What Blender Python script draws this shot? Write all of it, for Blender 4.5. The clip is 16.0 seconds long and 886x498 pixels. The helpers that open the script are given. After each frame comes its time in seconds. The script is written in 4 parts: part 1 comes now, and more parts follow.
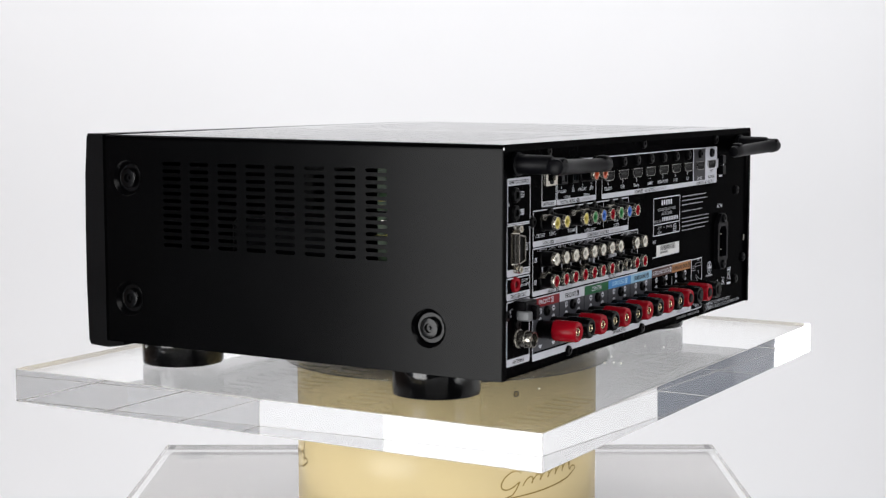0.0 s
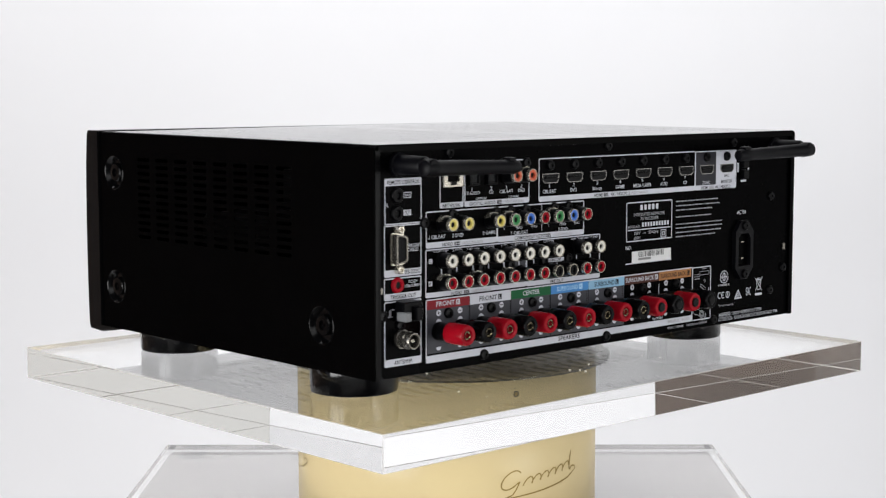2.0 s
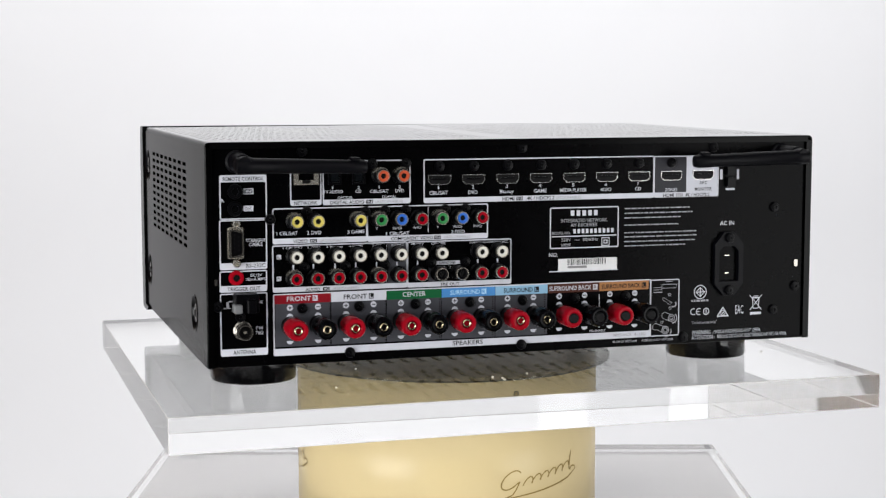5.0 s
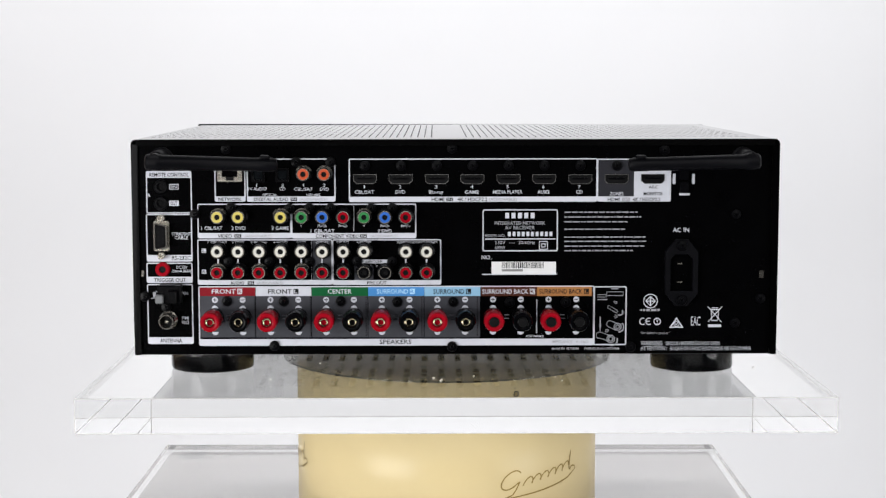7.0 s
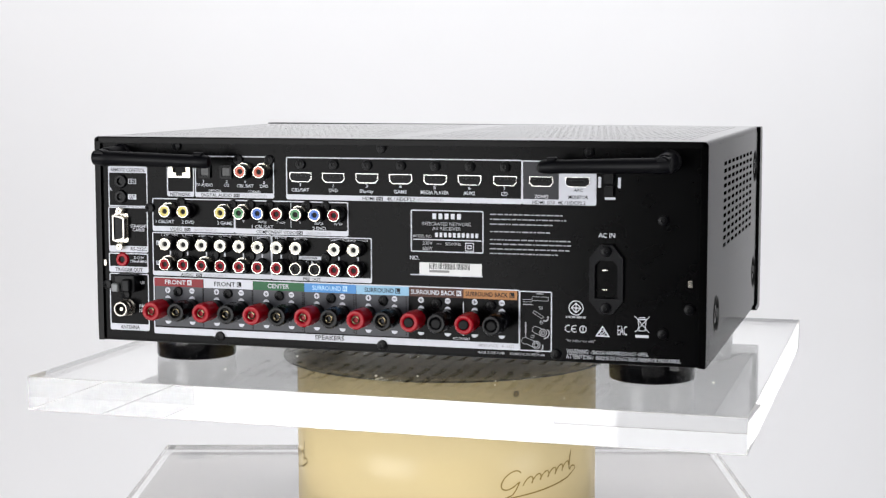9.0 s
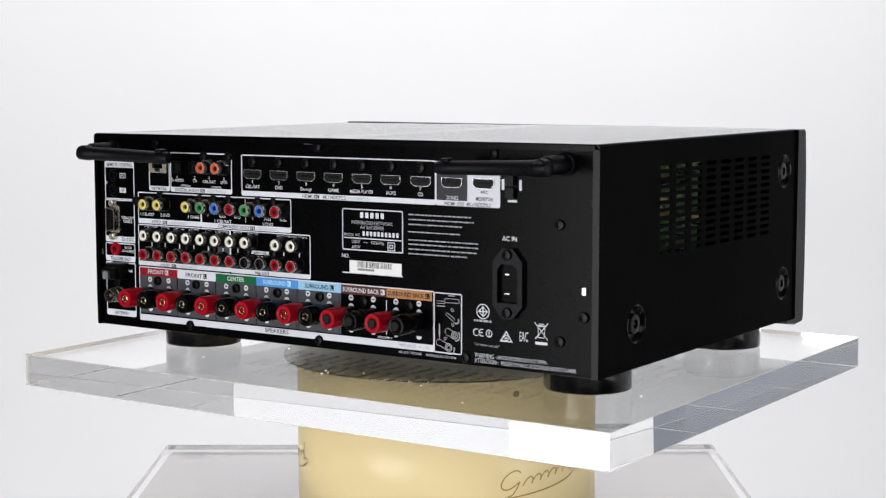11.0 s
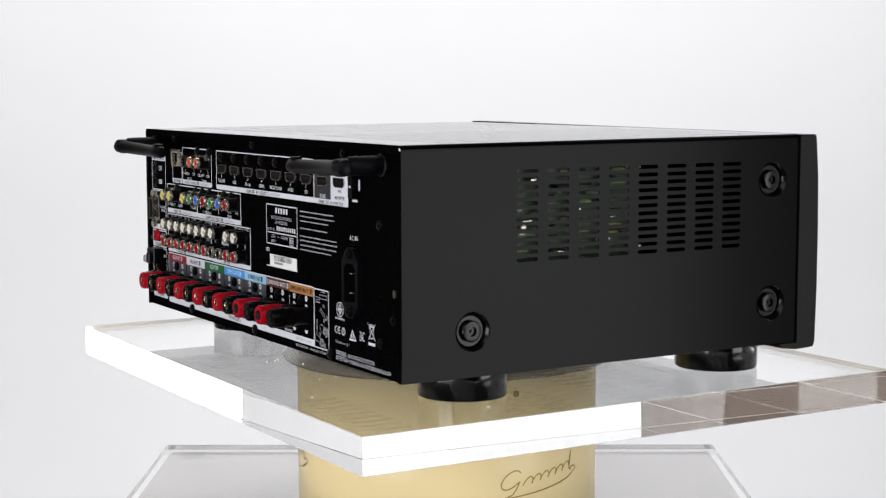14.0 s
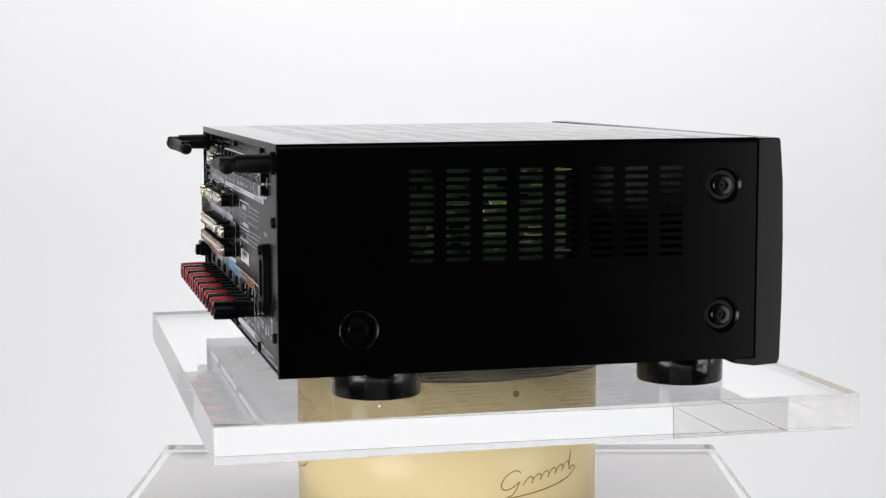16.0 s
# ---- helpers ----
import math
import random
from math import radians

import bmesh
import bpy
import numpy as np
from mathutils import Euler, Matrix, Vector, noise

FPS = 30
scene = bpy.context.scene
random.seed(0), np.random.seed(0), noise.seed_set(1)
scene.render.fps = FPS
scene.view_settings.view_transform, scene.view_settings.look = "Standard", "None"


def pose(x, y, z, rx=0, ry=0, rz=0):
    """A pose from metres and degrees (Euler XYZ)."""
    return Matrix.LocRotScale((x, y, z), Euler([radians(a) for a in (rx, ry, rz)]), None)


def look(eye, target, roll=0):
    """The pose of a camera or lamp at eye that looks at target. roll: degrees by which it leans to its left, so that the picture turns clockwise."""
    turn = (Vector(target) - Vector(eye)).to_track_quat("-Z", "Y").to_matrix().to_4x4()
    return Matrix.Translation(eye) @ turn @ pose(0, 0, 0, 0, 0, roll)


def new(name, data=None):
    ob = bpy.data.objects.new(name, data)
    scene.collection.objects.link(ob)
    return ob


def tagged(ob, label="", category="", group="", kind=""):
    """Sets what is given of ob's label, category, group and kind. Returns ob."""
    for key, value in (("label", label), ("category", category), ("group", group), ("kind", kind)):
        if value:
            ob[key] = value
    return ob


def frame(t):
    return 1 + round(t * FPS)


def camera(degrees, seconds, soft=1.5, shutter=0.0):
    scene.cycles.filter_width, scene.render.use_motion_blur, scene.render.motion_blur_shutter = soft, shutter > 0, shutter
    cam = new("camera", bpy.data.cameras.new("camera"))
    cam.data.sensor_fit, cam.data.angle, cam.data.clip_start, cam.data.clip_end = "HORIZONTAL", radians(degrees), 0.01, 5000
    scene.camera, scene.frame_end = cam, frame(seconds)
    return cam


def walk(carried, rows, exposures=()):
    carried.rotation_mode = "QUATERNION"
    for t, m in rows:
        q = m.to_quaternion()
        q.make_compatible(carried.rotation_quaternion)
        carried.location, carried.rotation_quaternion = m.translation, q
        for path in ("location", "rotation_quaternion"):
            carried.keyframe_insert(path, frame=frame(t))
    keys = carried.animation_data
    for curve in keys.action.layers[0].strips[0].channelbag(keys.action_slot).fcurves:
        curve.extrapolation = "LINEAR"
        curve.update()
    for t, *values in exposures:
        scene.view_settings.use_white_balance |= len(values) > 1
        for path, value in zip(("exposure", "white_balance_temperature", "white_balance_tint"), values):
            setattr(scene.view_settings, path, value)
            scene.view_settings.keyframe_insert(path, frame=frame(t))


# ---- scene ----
# One still camera on a turning display plate. World origin: the turning axis at the top of the plate.
cam = camera(30.84, 16.0, soft=1.3, shutter=0.5)
STAND = pose(0, -1.236, 0.2035, 84.09, 0, 0.127) @ pose(0, 0, 0, 0, 0, -0.07)
walk(cam, [(0, STAND), (16, STAND)])

# ---- light ----
world = bpy.data.worlds.new("world")
scene.world = world
world.use_nodes = True
world.node_tree.nodes["Background"].inputs[0].default_value = (0.9, 0.95, 1.0, 1)
world.node_tree.nodes["Background"].inputs[1].default_value = 0.02
scene.view_settings.exposure = 0.0


def area_lamp(name, eye, target, sx, sy, watts, colour=(1, 1, 1)):
    data = bpy.data.lights.new(name, "AREA")
    data.shape, data.size, data.size_y, data.energy, data.color = "RECTANGLE", sx, sy, watts, colour
    ob = new(name, data)
    ob.matrix_world = look(eye, target)
    return ob


area_lamp("key_softbox", (0, -2.1, 1.25), (0, -0.05, 0), 2.4, 1.5, 20.0)
area_lamp("backdrop_softbox", (-0.12, 1.0, 1.9), (-0.12, 2.4, 0.3), 3.2, 0.8, 56.4, (1, 1, 1.02))
area_lamp("right_softbox", (1.19, -0.84, -0.08), (0, 0, -0.08), 0.64, 0.85, 7.8)
area_lamp("left_softbox", (-1.05, -1.265, -0.08), (0, 0, -0.08), 0.97, 0.85, 24.0)
# fill lamp added in the east wall to brighten the plate's edges
area_lamp("east_fill_lamp", (2.45, -0.25, 0.15), (0, -0.25, 0.15), 1.5, 1.7, 6.0, (1, 0.985, 0.96))
# clear acrylic passes light on from face to face many times
scene.cycles.glossy_bounces, scene.cycles.transmission_bounces, scene.cycles.max_bounces = 12, 12, 16

# ---- materials ----


def material(name, colour, rough=0.5, metal=0.0, grain=0.0, scale=40.0, bump=0.0, bump_scale=800.0, spec=0.5, coat=0.0):
    m = bpy.data.materials.new(name)
    m.use_nodes = True
    n, l = m.node_tree.nodes, m.node_tree.links
    p = n["Principled BSDF"]
    p.inputs["Roughness"].default_value, p.inputs["Metallic"].default_value = rough, metal
    p.inputs["Specular IOR Level"].default_value, p.inputs["Coat Weight"].default_value = spec, coat
    p.inputs["Base Color"].default_value = (*colour, 1)
    co = n.new("ShaderNodeTexCoord")
    if grain:
        a = n.new("ShaderNodeTexNoise")
        a.inputs["Scale"].default_value, a.inputs["Detail"].default_value = scale, 6
        l.new(co.outputs["Object"], a.inputs["Vector"])
        r = n.new("ShaderNodeValToRGB")
        r.color_ramp.elements[0].position, r.color_ramp.elements[1].position = 0.3, 0.7
        r.color_ramp.elements[0].color = (*[c * (1 - grain) for c in colour], 1)
        r.color_ramp.elements[1].color = (*[min(1, c * (1 + grain)) for c in colour], 1)
        l.new(a.outputs["Fac"], r.inputs["Fac"])
        l.new(r.outputs["Color"], p.inputs["Base Color"])
        mr = n.new("ShaderNodeMapRange")
        mr.inputs["To Min"].default_value, mr.inputs["To Max"].default_value = rough * 0.88, min(1, rough * 1.12)
        l.new(a.outputs["Fac"], mr.inputs["Value"])
        l.new(mr.outputs["Result"], p.inputs["Roughness"])
    if bump:
        b = n.new("ShaderNodeTexNoise")
        b.inputs["Scale"].default_value, b.inputs["Detail"].default_value = bump_scale, 3
        l.new(co.outputs["Object"], b.inputs["Vector"])
        h = n.new("ShaderNodeBump")
        h.inputs["Strength"].default_value, h.inputs["Distance"].default_value = bump, 0.0004
        l.new(b.outputs["Fac"], h.inputs["Height"])
        l.new(h.outputs["Normal"], p.inputs["Normal"])
    return m


def acrylic_material(name, tint=(0.985, 0.99, 0.985), rough=0.0):
    m = material(name, tint, rough)
    p = m.node_tree.nodes["Principled BSDF"]
    p.inputs["Transmission Weight"].default_value, p.inputs["IOR"].default_value = 1.0, 1.49
    return m


PAPER = material("white_cove_paint", (0.82, 0.82, 0.83), 0.9, grain=0.015, scale=1.5)
ROOM = material("grey_room_paint", (0.03, 0.03, 0.032), 0.9, grain=0.1, scale=2)
WALL_PAINT = material("off_white_wall_paint", (0.72, 0.72, 0.73), 0.9, grain=0.04, scale=2)
WALL_GREY = material("pale_blue_grey_wall_paint", (0.6, 0.66, 0.78), 0.9, grain=0.06, scale=2)
ACRYLIC = acrylic_material("clear_acrylic")
ACRYLIC_EDGE = acrylic_material("sawn_acrylic_edge", rough=0.006)
ACRYLIC_GROUND = material("ground_acrylic_chamfer", (0.62, 0.6, 0.57), 0.7)
ACRYLIC_SMOKED = acrylic_material("smoked_acrylic", (0.82, 0.81, 0.78), 0.08)
GOLD = material("champagne_gold_lacquer", (0.63, 0.51, 0.28), 0.26, grain=0.05, scale=9, spec=0.2)
BLACK = material("satin_black_steel", (0.0006, 0.0006, 0.0007), 0.21, grain=0.15, scale=30)


def satin(m, rough, least):
    """Satin paint: a faint soft gloss that grows and sharpens towards flat angles."""
    n, l = m.node_tree.nodes, m.node_tree.links
    p, out = n["Principled BSDF"], n["Material Output"]
    p.inputs["Specular IOR Level"].default_value = 0
    was = p.inputs["Roughness"].links[0].from_socket
    weight, to, mix = n.new("ShaderNodeLayerWeight"), n.new("ShaderNodeMapRange"), n.new("ShaderNodeMix")
    weight.inputs["Blend"].default_value = 0.5
    to.inputs["From Min"].default_value, to.inputs["From Max"].default_value = 0.82, 0.95
    l.new(weight.outputs["Facing"], to.inputs["Value"])
    l.new(to.outputs["Result"], mix.inputs[0])
    l.new(was, mix.inputs[2])
    mix.inputs[3].default_value = rough
    ramp, gloss, both = n.new("ShaderNodeValToRGB"), n.new("ShaderNodeBsdfGlossy"), n.new("ShaderNodeMixShader")
    stops = ramp.color_ramp.elements
    stops[0].color, stops[1].position, stops[1].color = (least, least, least, 1), 0.975, (0.88, 0.88, 0.88, 1)
    for at, v in ((0.6, least), (0.72, 2 * least + 0.006), (0.816, 0.09), (0.886, 0.23), (0.95, 0.62)):
        stops.new(at).color = (v, v, v, 1)
    l.new(weight.outputs["Facing"], ramp.inputs["Fac"])
    l.new(ramp.outputs["Color"], both.inputs[0])
    l.new(mix.outputs[0], gloss.inputs["Roughness"])
    gloss.inputs["Color"].default_value = (1, 1, 1, 1)
    if p.inputs["Normal"].links:
        l.new(p.inputs["Normal"].links[0].from_socket, gloss.inputs["Normal"])
    l.new(p.outputs["BSDF"], both.inputs[1])
    l.new(gloss.outputs["BSDF"], both.inputs[2])
    l.new(both.outputs["Shader"], out.inputs["Surface"])


satin(BLACK, 0.015, 0.0062)
DISC_GREY = material("grey_nylon", (0.11, 0.105, 0.1), 0.5, grain=0.1, scale=30)
WALL_BROWN = material("brown_grey_wall_paint", (0.19, 0.135, 0.105), 0.6, grain=0.3, scale=2)
PLINTH = material("pale_grey_plinth_paint", (0.285, 0.266, 0.257), 0.7, grain=0.05, scale=6)

FRONT = material("black_front_panel_paint", (0.003, 0.003, 0.0033), 0.25, grain=0.1, scale=30, spec=0.15)
PANEL_BLACK = material("textured_black_panel_paint", (0.001, 0.001, 0.0012), 0.22, grain=0.2, scale=60, bump=0.05, bump_scale=2200)
satin(PANEL_BLACK, 0.1, 0.003)
GLOSS_BLACK = material("gloss_black_plastic", (0.0015, 0.0015, 0.002), 0.3, grain=0.15, scale=90, spec=0.09)
FOOT_BLACK = material("polished_black_foot", (0.001, 0.001, 0.0012), 0.1, grain=0.1, scale=60, spec=0.4)
SCREW_BLACK = material("blackened_steel_screw", (0.001, 0.001, 0.0012), 0.2, grain=0.15, scale=80, spec=0.2)
DARK_NICKEL = material("dark_nickel", (0.24, 0.225, 0.2), 0.22, metal=0.9, grain=0.1, scale=120)
MATT_BLACK = material("matt_black_plastic", (0.0015, 0.0015, 0.0018), 0.5, grain=0.2, scale=120, spec=0.15)
RUBBER = material("black_rubber", (0.001, 0.001, 0.002), 0.45, grain=0.2, scale=80, spec=0.12)
SMOKED = material("smoked_plastic", (0.004, 0.005, 0.006), 0.15, spec=0.2)
GREY_PLASTIC = material("grey_plastic", (0.14, 0.145, 0.15), 0.4, grain=0.08, scale=90)
STEEL = material("bright_nickel", (0.64, 0.6, 0.52), 0.24, metal=0.85, grain=0.06, scale=120)
HDMI_STEEL = material("grey_nickel", (0.55, 0.54, 0.52), 0.25, metal=0.9, grain=0.06, scale=120)
BRASS = material("gilt_brass", (0.5, 0.42, 0.28), 0.22, metal=1.0, grain=0.06, scale=120)
BOTTOM_STEEL = material("dark_zinc_steel", (0.012, 0.012, 0.0125), 0.5, metal=0.2, grain=0.12, scale=25)
BOARD = material("green_circuit_board", (0.014, 0.05, 0.011), 0.45, grain=0.6, scale=160)
GREEN_PART = material("pale_green_component", (0.16, 0.3, 0.06), 0.35, grain=0.2, scale=90)
WHITE_PLASTIC = material("white_plastic", (0.66, 0.64, 0.58), 0.35, grain=0.03, scale=90)
RED_PLASTIC = material("red_plastic", (0.28, 0.003, 0.01), 0.22, grain=0.1, scale=90, spec=0.12)
POST_BLACK = material("glossy_black_plastic", (0.0015, 0.0015, 0.002), 0.2, grain=0.15, scale=90, spec=0.09)
YELLOW = material("yellow_plastic", (0.6, 0.5, 0.11), 0.35, grain=0.05, scale=90)
GREEN = material("green_plastic", (0.02, 0.2, 0.05), 0.35, grain=0.05, scale=90)
BLUE = material("blue_plastic", (0.02, 0.12, 0.5), 0.35, grain=0.05, scale=90)
ORANGE = material("orange_plastic", (0.5, 0.07, 0.02), 0.35, grain=0.05, scale=90)
INK = material("white_screen_ink", (0.55, 0.56, 0.615), 0.5, grain=0.03, scale=200)
INK_GREY = material("thin_grey_screen_ink", (0.3, 0.3, 0.33), 0.5, grain=0.06, scale=200)
INK_GREY_DARK = material("grey_print", (0.2, 0.2, 0.2), 0.5)
INK_DARK = material("black_screen_ink", (0.004, 0.004, 0.005), 0.5, spec=0.15)
INK_PALE_BLUE = material("pale_blue_screen_ink", (0.4, 0.66, 0.85), 0.5)
STICKER = material("white_sticker_paper", (0.68, 0.68, 0.68), 0.6, grain=0.02, scale=150)
GREY_FIELD = material("grey_screen_ink", (0.052, 0.053, 0.062), 0.35, grain=0.08, scale=150, spec=0.15)
DARK_FIELD = material("dark_grey_screen_ink", (0.024, 0.024, 0.029), 0.35, grain=0.08, scale=150, spec=0.15)
FIELD_RED = material("red_screen_ink", (0.2, 0.006, 0.012), 0.35, grain=0.04, scale=150, spec=0.15)
FIELD_GREEN = material("green_screen_ink", (0.006, 0.095, 0.03), 0.35, grain=0.04, scale=150, spec=0.15)
FIELD_BLUE = material("blue_screen_ink", (0.065, 0.24, 0.55), 0.35, grain=0.04, scale=150, spec=0.15)
FIELD_PALE_BLUE = material("light_blue_screen_ink", (0.25, 0.45, 0.62), 0.35, grain=0.04, scale=150, spec=0.15)
FIELD_BROWN = material("brown_screen_ink", (0.06, 0.017, 0.01), 0.35, grain=0.04, scale=150, spec=0.15)
FIELD_TAN = material("tan_screen_ink", (0.36, 0.16, 0.055), 0.35, grain=0.04, scale=150, spec=0.15)
SCRIPT = material("engraved_bronze_line", (0.24, 0.16, 0.03), 0.35, metal=0.3)

# ---- mesh helpers ----


def part(name, bm, mat, parent=None, label="", smooth=False):
    me = bpy.data.meshes.new(name)
    bm.normal_update()
    bm.to_mesh(me)
    bm.free()
    for m in (mat if isinstance(mat, (list, tuple)) else [mat]):
        me.materials.append(m)
    if smooth:
        for f in me.polygons:
            f.use_smooth = True
    ob = new(name, me)
    ob.parent = parent
    if label:
        ob["label"] = label
    return ob


def box(x0, x1, y0, y1, z0, z1, bevel=0.0, seg=1, bm=None):
    bm = bm or bmesh.new()
    vs = [bm.verts.new((x, y, z)) for x in (x0, x1) for y in (y0, y1) for z in (z0, z1)]
    quads = ((0, 1, 3, 2), (4, 6, 7, 5), (0, 4, 5, 1), (2, 3, 7, 6), (0, 2, 6, 4), (1, 5, 7, 3))
    fs = [bm.faces.new([vs[i] for i in q]) for q in quads]
    if bevel:
        es = list({e for f in fs for e in f.edges})
        bmesh.ops.bevel(bm, geom=es, offset=bevel, segments=seg, affect="EDGES", profile=0.5)
    return bm


# ---- the studio ----
def cove():
    bm = bmesh.new()
    prof = [(-0.7, -1.0), (1.6, -1.0)] + [(1.6 + 0.9 * math.sin(a), -1.0 + 0.9 * (1 - math.cos(a))) for a in [i * math.pi / 24 for i in range(1, 13)]] + [(2.5, 2.2)]
    cols = [[bm.verts.new((x, y, z)) for y, z in prof] for x in (-2.4, 2.4)]
    for i in range(len(prof) - 1):
        f = bm.faces.new((cols[0][i], cols[1][i], cols[1][i + 1], cols[0][i + 1]))
        f.smooth = True
    return tagged(part("backdrop", bm, PAPER), "seamless white studio cove of floor and backdrop", "backdrop", kind="structure")


cove()
tagged(part("floor", box(-2.4, 2.4, -3.2, -0.7, -1.1, -1.0), ROOM), "plain dark grey studio floor", "floor", kind="structure")
for name, b in (("wall_south", (-2.4, 2.4, -3.3, -3.2, -1.1, 2.3)), ("ceiling", (-2.4, 2.4, -3.2, 2.6, 2.2, 2.3))):
    tagged(part(name, box(*b), ROOM), "plain dark grey studio " + ("ceiling" if name == "ceiling" else "wall"), name.split("_")[0], kind="structure")
for name, x, y in (("wall_east_rear", 2.4, -1.2), ("wall_west_rear", -2.51, -0.85)):
    tagged(part(name, box(x, x + 0.11, -3.3, y, -1.1, 2.3), WALL_GREY), "plain pale grey studio wall", "wall", kind="structure")
# east wall, unseen, left open where the added fill lamp shines through
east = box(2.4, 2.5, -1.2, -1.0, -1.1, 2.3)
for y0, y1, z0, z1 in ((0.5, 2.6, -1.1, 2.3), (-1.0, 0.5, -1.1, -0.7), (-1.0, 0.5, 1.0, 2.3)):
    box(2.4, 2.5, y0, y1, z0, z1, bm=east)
tagged(part("wall_east", east, WALL_PAINT), "plain white studio wall with an opening for an added lamp", "wall", kind="structure")
tagged(part("wall_west", box(-2.52, -2.42, -0.85, 2.6, -1.1, 2.3), WALL_BROWN), "plain brown grey studio wall", "wall", kind="structure")


tagged(part("plinth", box(-0.2545, 0.2415, -0.222, 0.214, -0.998, -0.1525, 0.004, 2), PLINTH), "pale grey painted plinth under the stand", "plinth")
tagged(part("base_plate", box(-0.2575, 0.2445, -0.225, 0.217, -0.152, -0.128, 0.0003), [ACRYLIC, ACRYLIC_EDGE, ACRYLIC_GROUND]), "thick clear acrylic base plate lying on the plinth", "display stand")


def pillar():
    bm = bmesh.new()
    bmesh.ops.create_cone(bm, cap_ends=True, segments=128, radius1=0.1158, radius2=0.1158, depth=0.1018, matrix=Matrix.Translation((0, 0, -0.0768)))
    for f in bm.faces:
        f.smooth = len(f.verts) == 4
    return tagged(part("pillar", bm, GOLD), "champagne gold cylinder carrying the turning plate", "display stand")


column = pillar()

turntable = tagged(part("turning_plate", box(-0.2435, 0.2535, -0.2085, 0.2155, -0.0238, 0, 0.0003), [ACRYLIC, ACRYLIC_EDGE, ACRYLIC_GROUND]), "thick clear acrylic plate with polished edges", "display stand")
for ob in scene.objects:
    if ob.name in ("turning_plate", "base_plate"):
        ob.visible_shadow = False
        for f in ob.data.polygons:
            f.material_index = 0 if abs(f.normal.z) > 0.9 else 1 if max(abs(f.normal.x), abs(f.normal.y)) > 0.9 else 2


bm = bmesh.new()
bmesh.ops.create_cone(bm, cap_ends=True, segments=96, radius1=0.1265, radius2=0.1265, depth=0.0012, matrix=Matrix.Translation((0, 0, -0.025)))
disc = part("bearing_disc", bm, ACRYLIC_SMOKED, turntable, "round smoked acrylic bearing disc under the plate")
disc.visible_shadow = False
tagged(part("pad", box(-0.2425, -0.219, 0.183, 0.207, -0.1524, -0.1521), DISC_GREY), "small square grey pad under the base plate", "pad")


def script_line():
    """Looped ornamental line engraved round the pillar, with a long underline."""
    pts = []
    for i in range(34):
        a = radians(35 + 285 * i / 33)
        pts.append((23.6 + 3.7 * math.cos(a) + 1.3 * math.sin(a), -80.6 + 6.6 * math.sin(a) + 1.2 * math.cos(a)))
    pts += [(27.0, -82.2), (25.6, -87.5), (24.0, -91.5), (20, -94.2), (16, -95.4)]
    run = []
    for i in range(150):
        s = i / 149
        w = s * 37
        run.append((28.6 + 21.6 * s - 0.95 * math.sin(w), -82.9 + 6.6 * s + 2.8 * math.cos(w + 2.4)))
    run += [(50.6, -76.5), (52.2, -66.2), (51.5, -72), (51.0, -79.5), (51.8, -80.6)]
    run += [(53.3 + 1.7 * math.cos(radians(a)), -80.2 + 2.0 * math.sin(radians(a))) for a in (150, 110, 70, 30, 0, -30, -60)]
    run += [(50, -86.0), (44, -88.6), (37.2, -90.7), (30, -92.3), (23.8, -93.4), (18.3, -94.4), (14, -95.8)]
    return pts, run


def script(turn):
    bm = bmesh.new()
    for pts in script_line():
        fine = [pts[0]]
        for p, q in zip(pts, pts[1:]):
            n = max(1, int(abs(q[0] - p[0]) / 1.2) + 1)
            fine += [(p[0] + (q[0] - p[0]) * i / n, p[1] + (q[1] - p[1]) * i / n) for i in range(1, n + 1)]
        for (a0, z0), (a1, z1) in zip(fine, fine[1:]):
            dx, dz = (a1 - a0) * 2.0, z1 - z0
            n = math.hypot(dx, dz) or 1
            ox, oz = -dz / n * 0.5 / 2.0, dx / n * 0.5
            quad = []
            for a, z in ((a0 + ox, z0 + oz), (a0 - ox, z0 - oz), (a1 - ox, z1 - oz), (a1 + ox, z1 + oz)):
                t = radians(a + turn)
                quad.append(bm.verts.new((0.116 * math.sin(t), -0.116 * math.cos(t), z / 1000)))
            bm.faces.new(quad)
    return bm


for turn in (0, 120, 240):
    part("engraved_script", script(turn), SCRIPT, column, "dark looped ornamental script line")


bm = bmesh.new()
for r, out, q in ((2.3, 0.2, 1.5), (1.5, 0.2, 0.0)):
    ring = [(r * math.cos(i * math.pi / 9), r * math.sin(i * math.pi / 9)) for i in range(18)]
    hole = [(q * math.cos(i * math.pi / 9), q * math.sin(i * math.pi / 9)) for i in range(18)]
    for i in range(18):
        j = (i + 1) % 18
        corners = (ring[i], ring[j], hole[j], hole[i]) if q else (ring[i], ring[j], (0, 0))
        bm.faces.new([bm.verts.new((x / 1000, -0.1158 - 0.0004, z / 1000 - 0.0375)) for x, z in corners]).material_index = 0 if q else 1
ring = part("screw_hole", bm, [MATT_BLACK, SCRIPT], column)
ring.matrix_basis = Matrix.Rotation(radians(25.3), 4, "Z")


# ---- the receiver ----
RX0, RX1, RY0, RY1, RZ0, RZ1 = -0.2112, 0.2211, -0.164, 0.155, 0.0208, 0.1657
PANEL = -0.1623
receiver = tagged(new("av_receiver"), "black audio video receiver with sockets crowding its rear panel", "receiver")


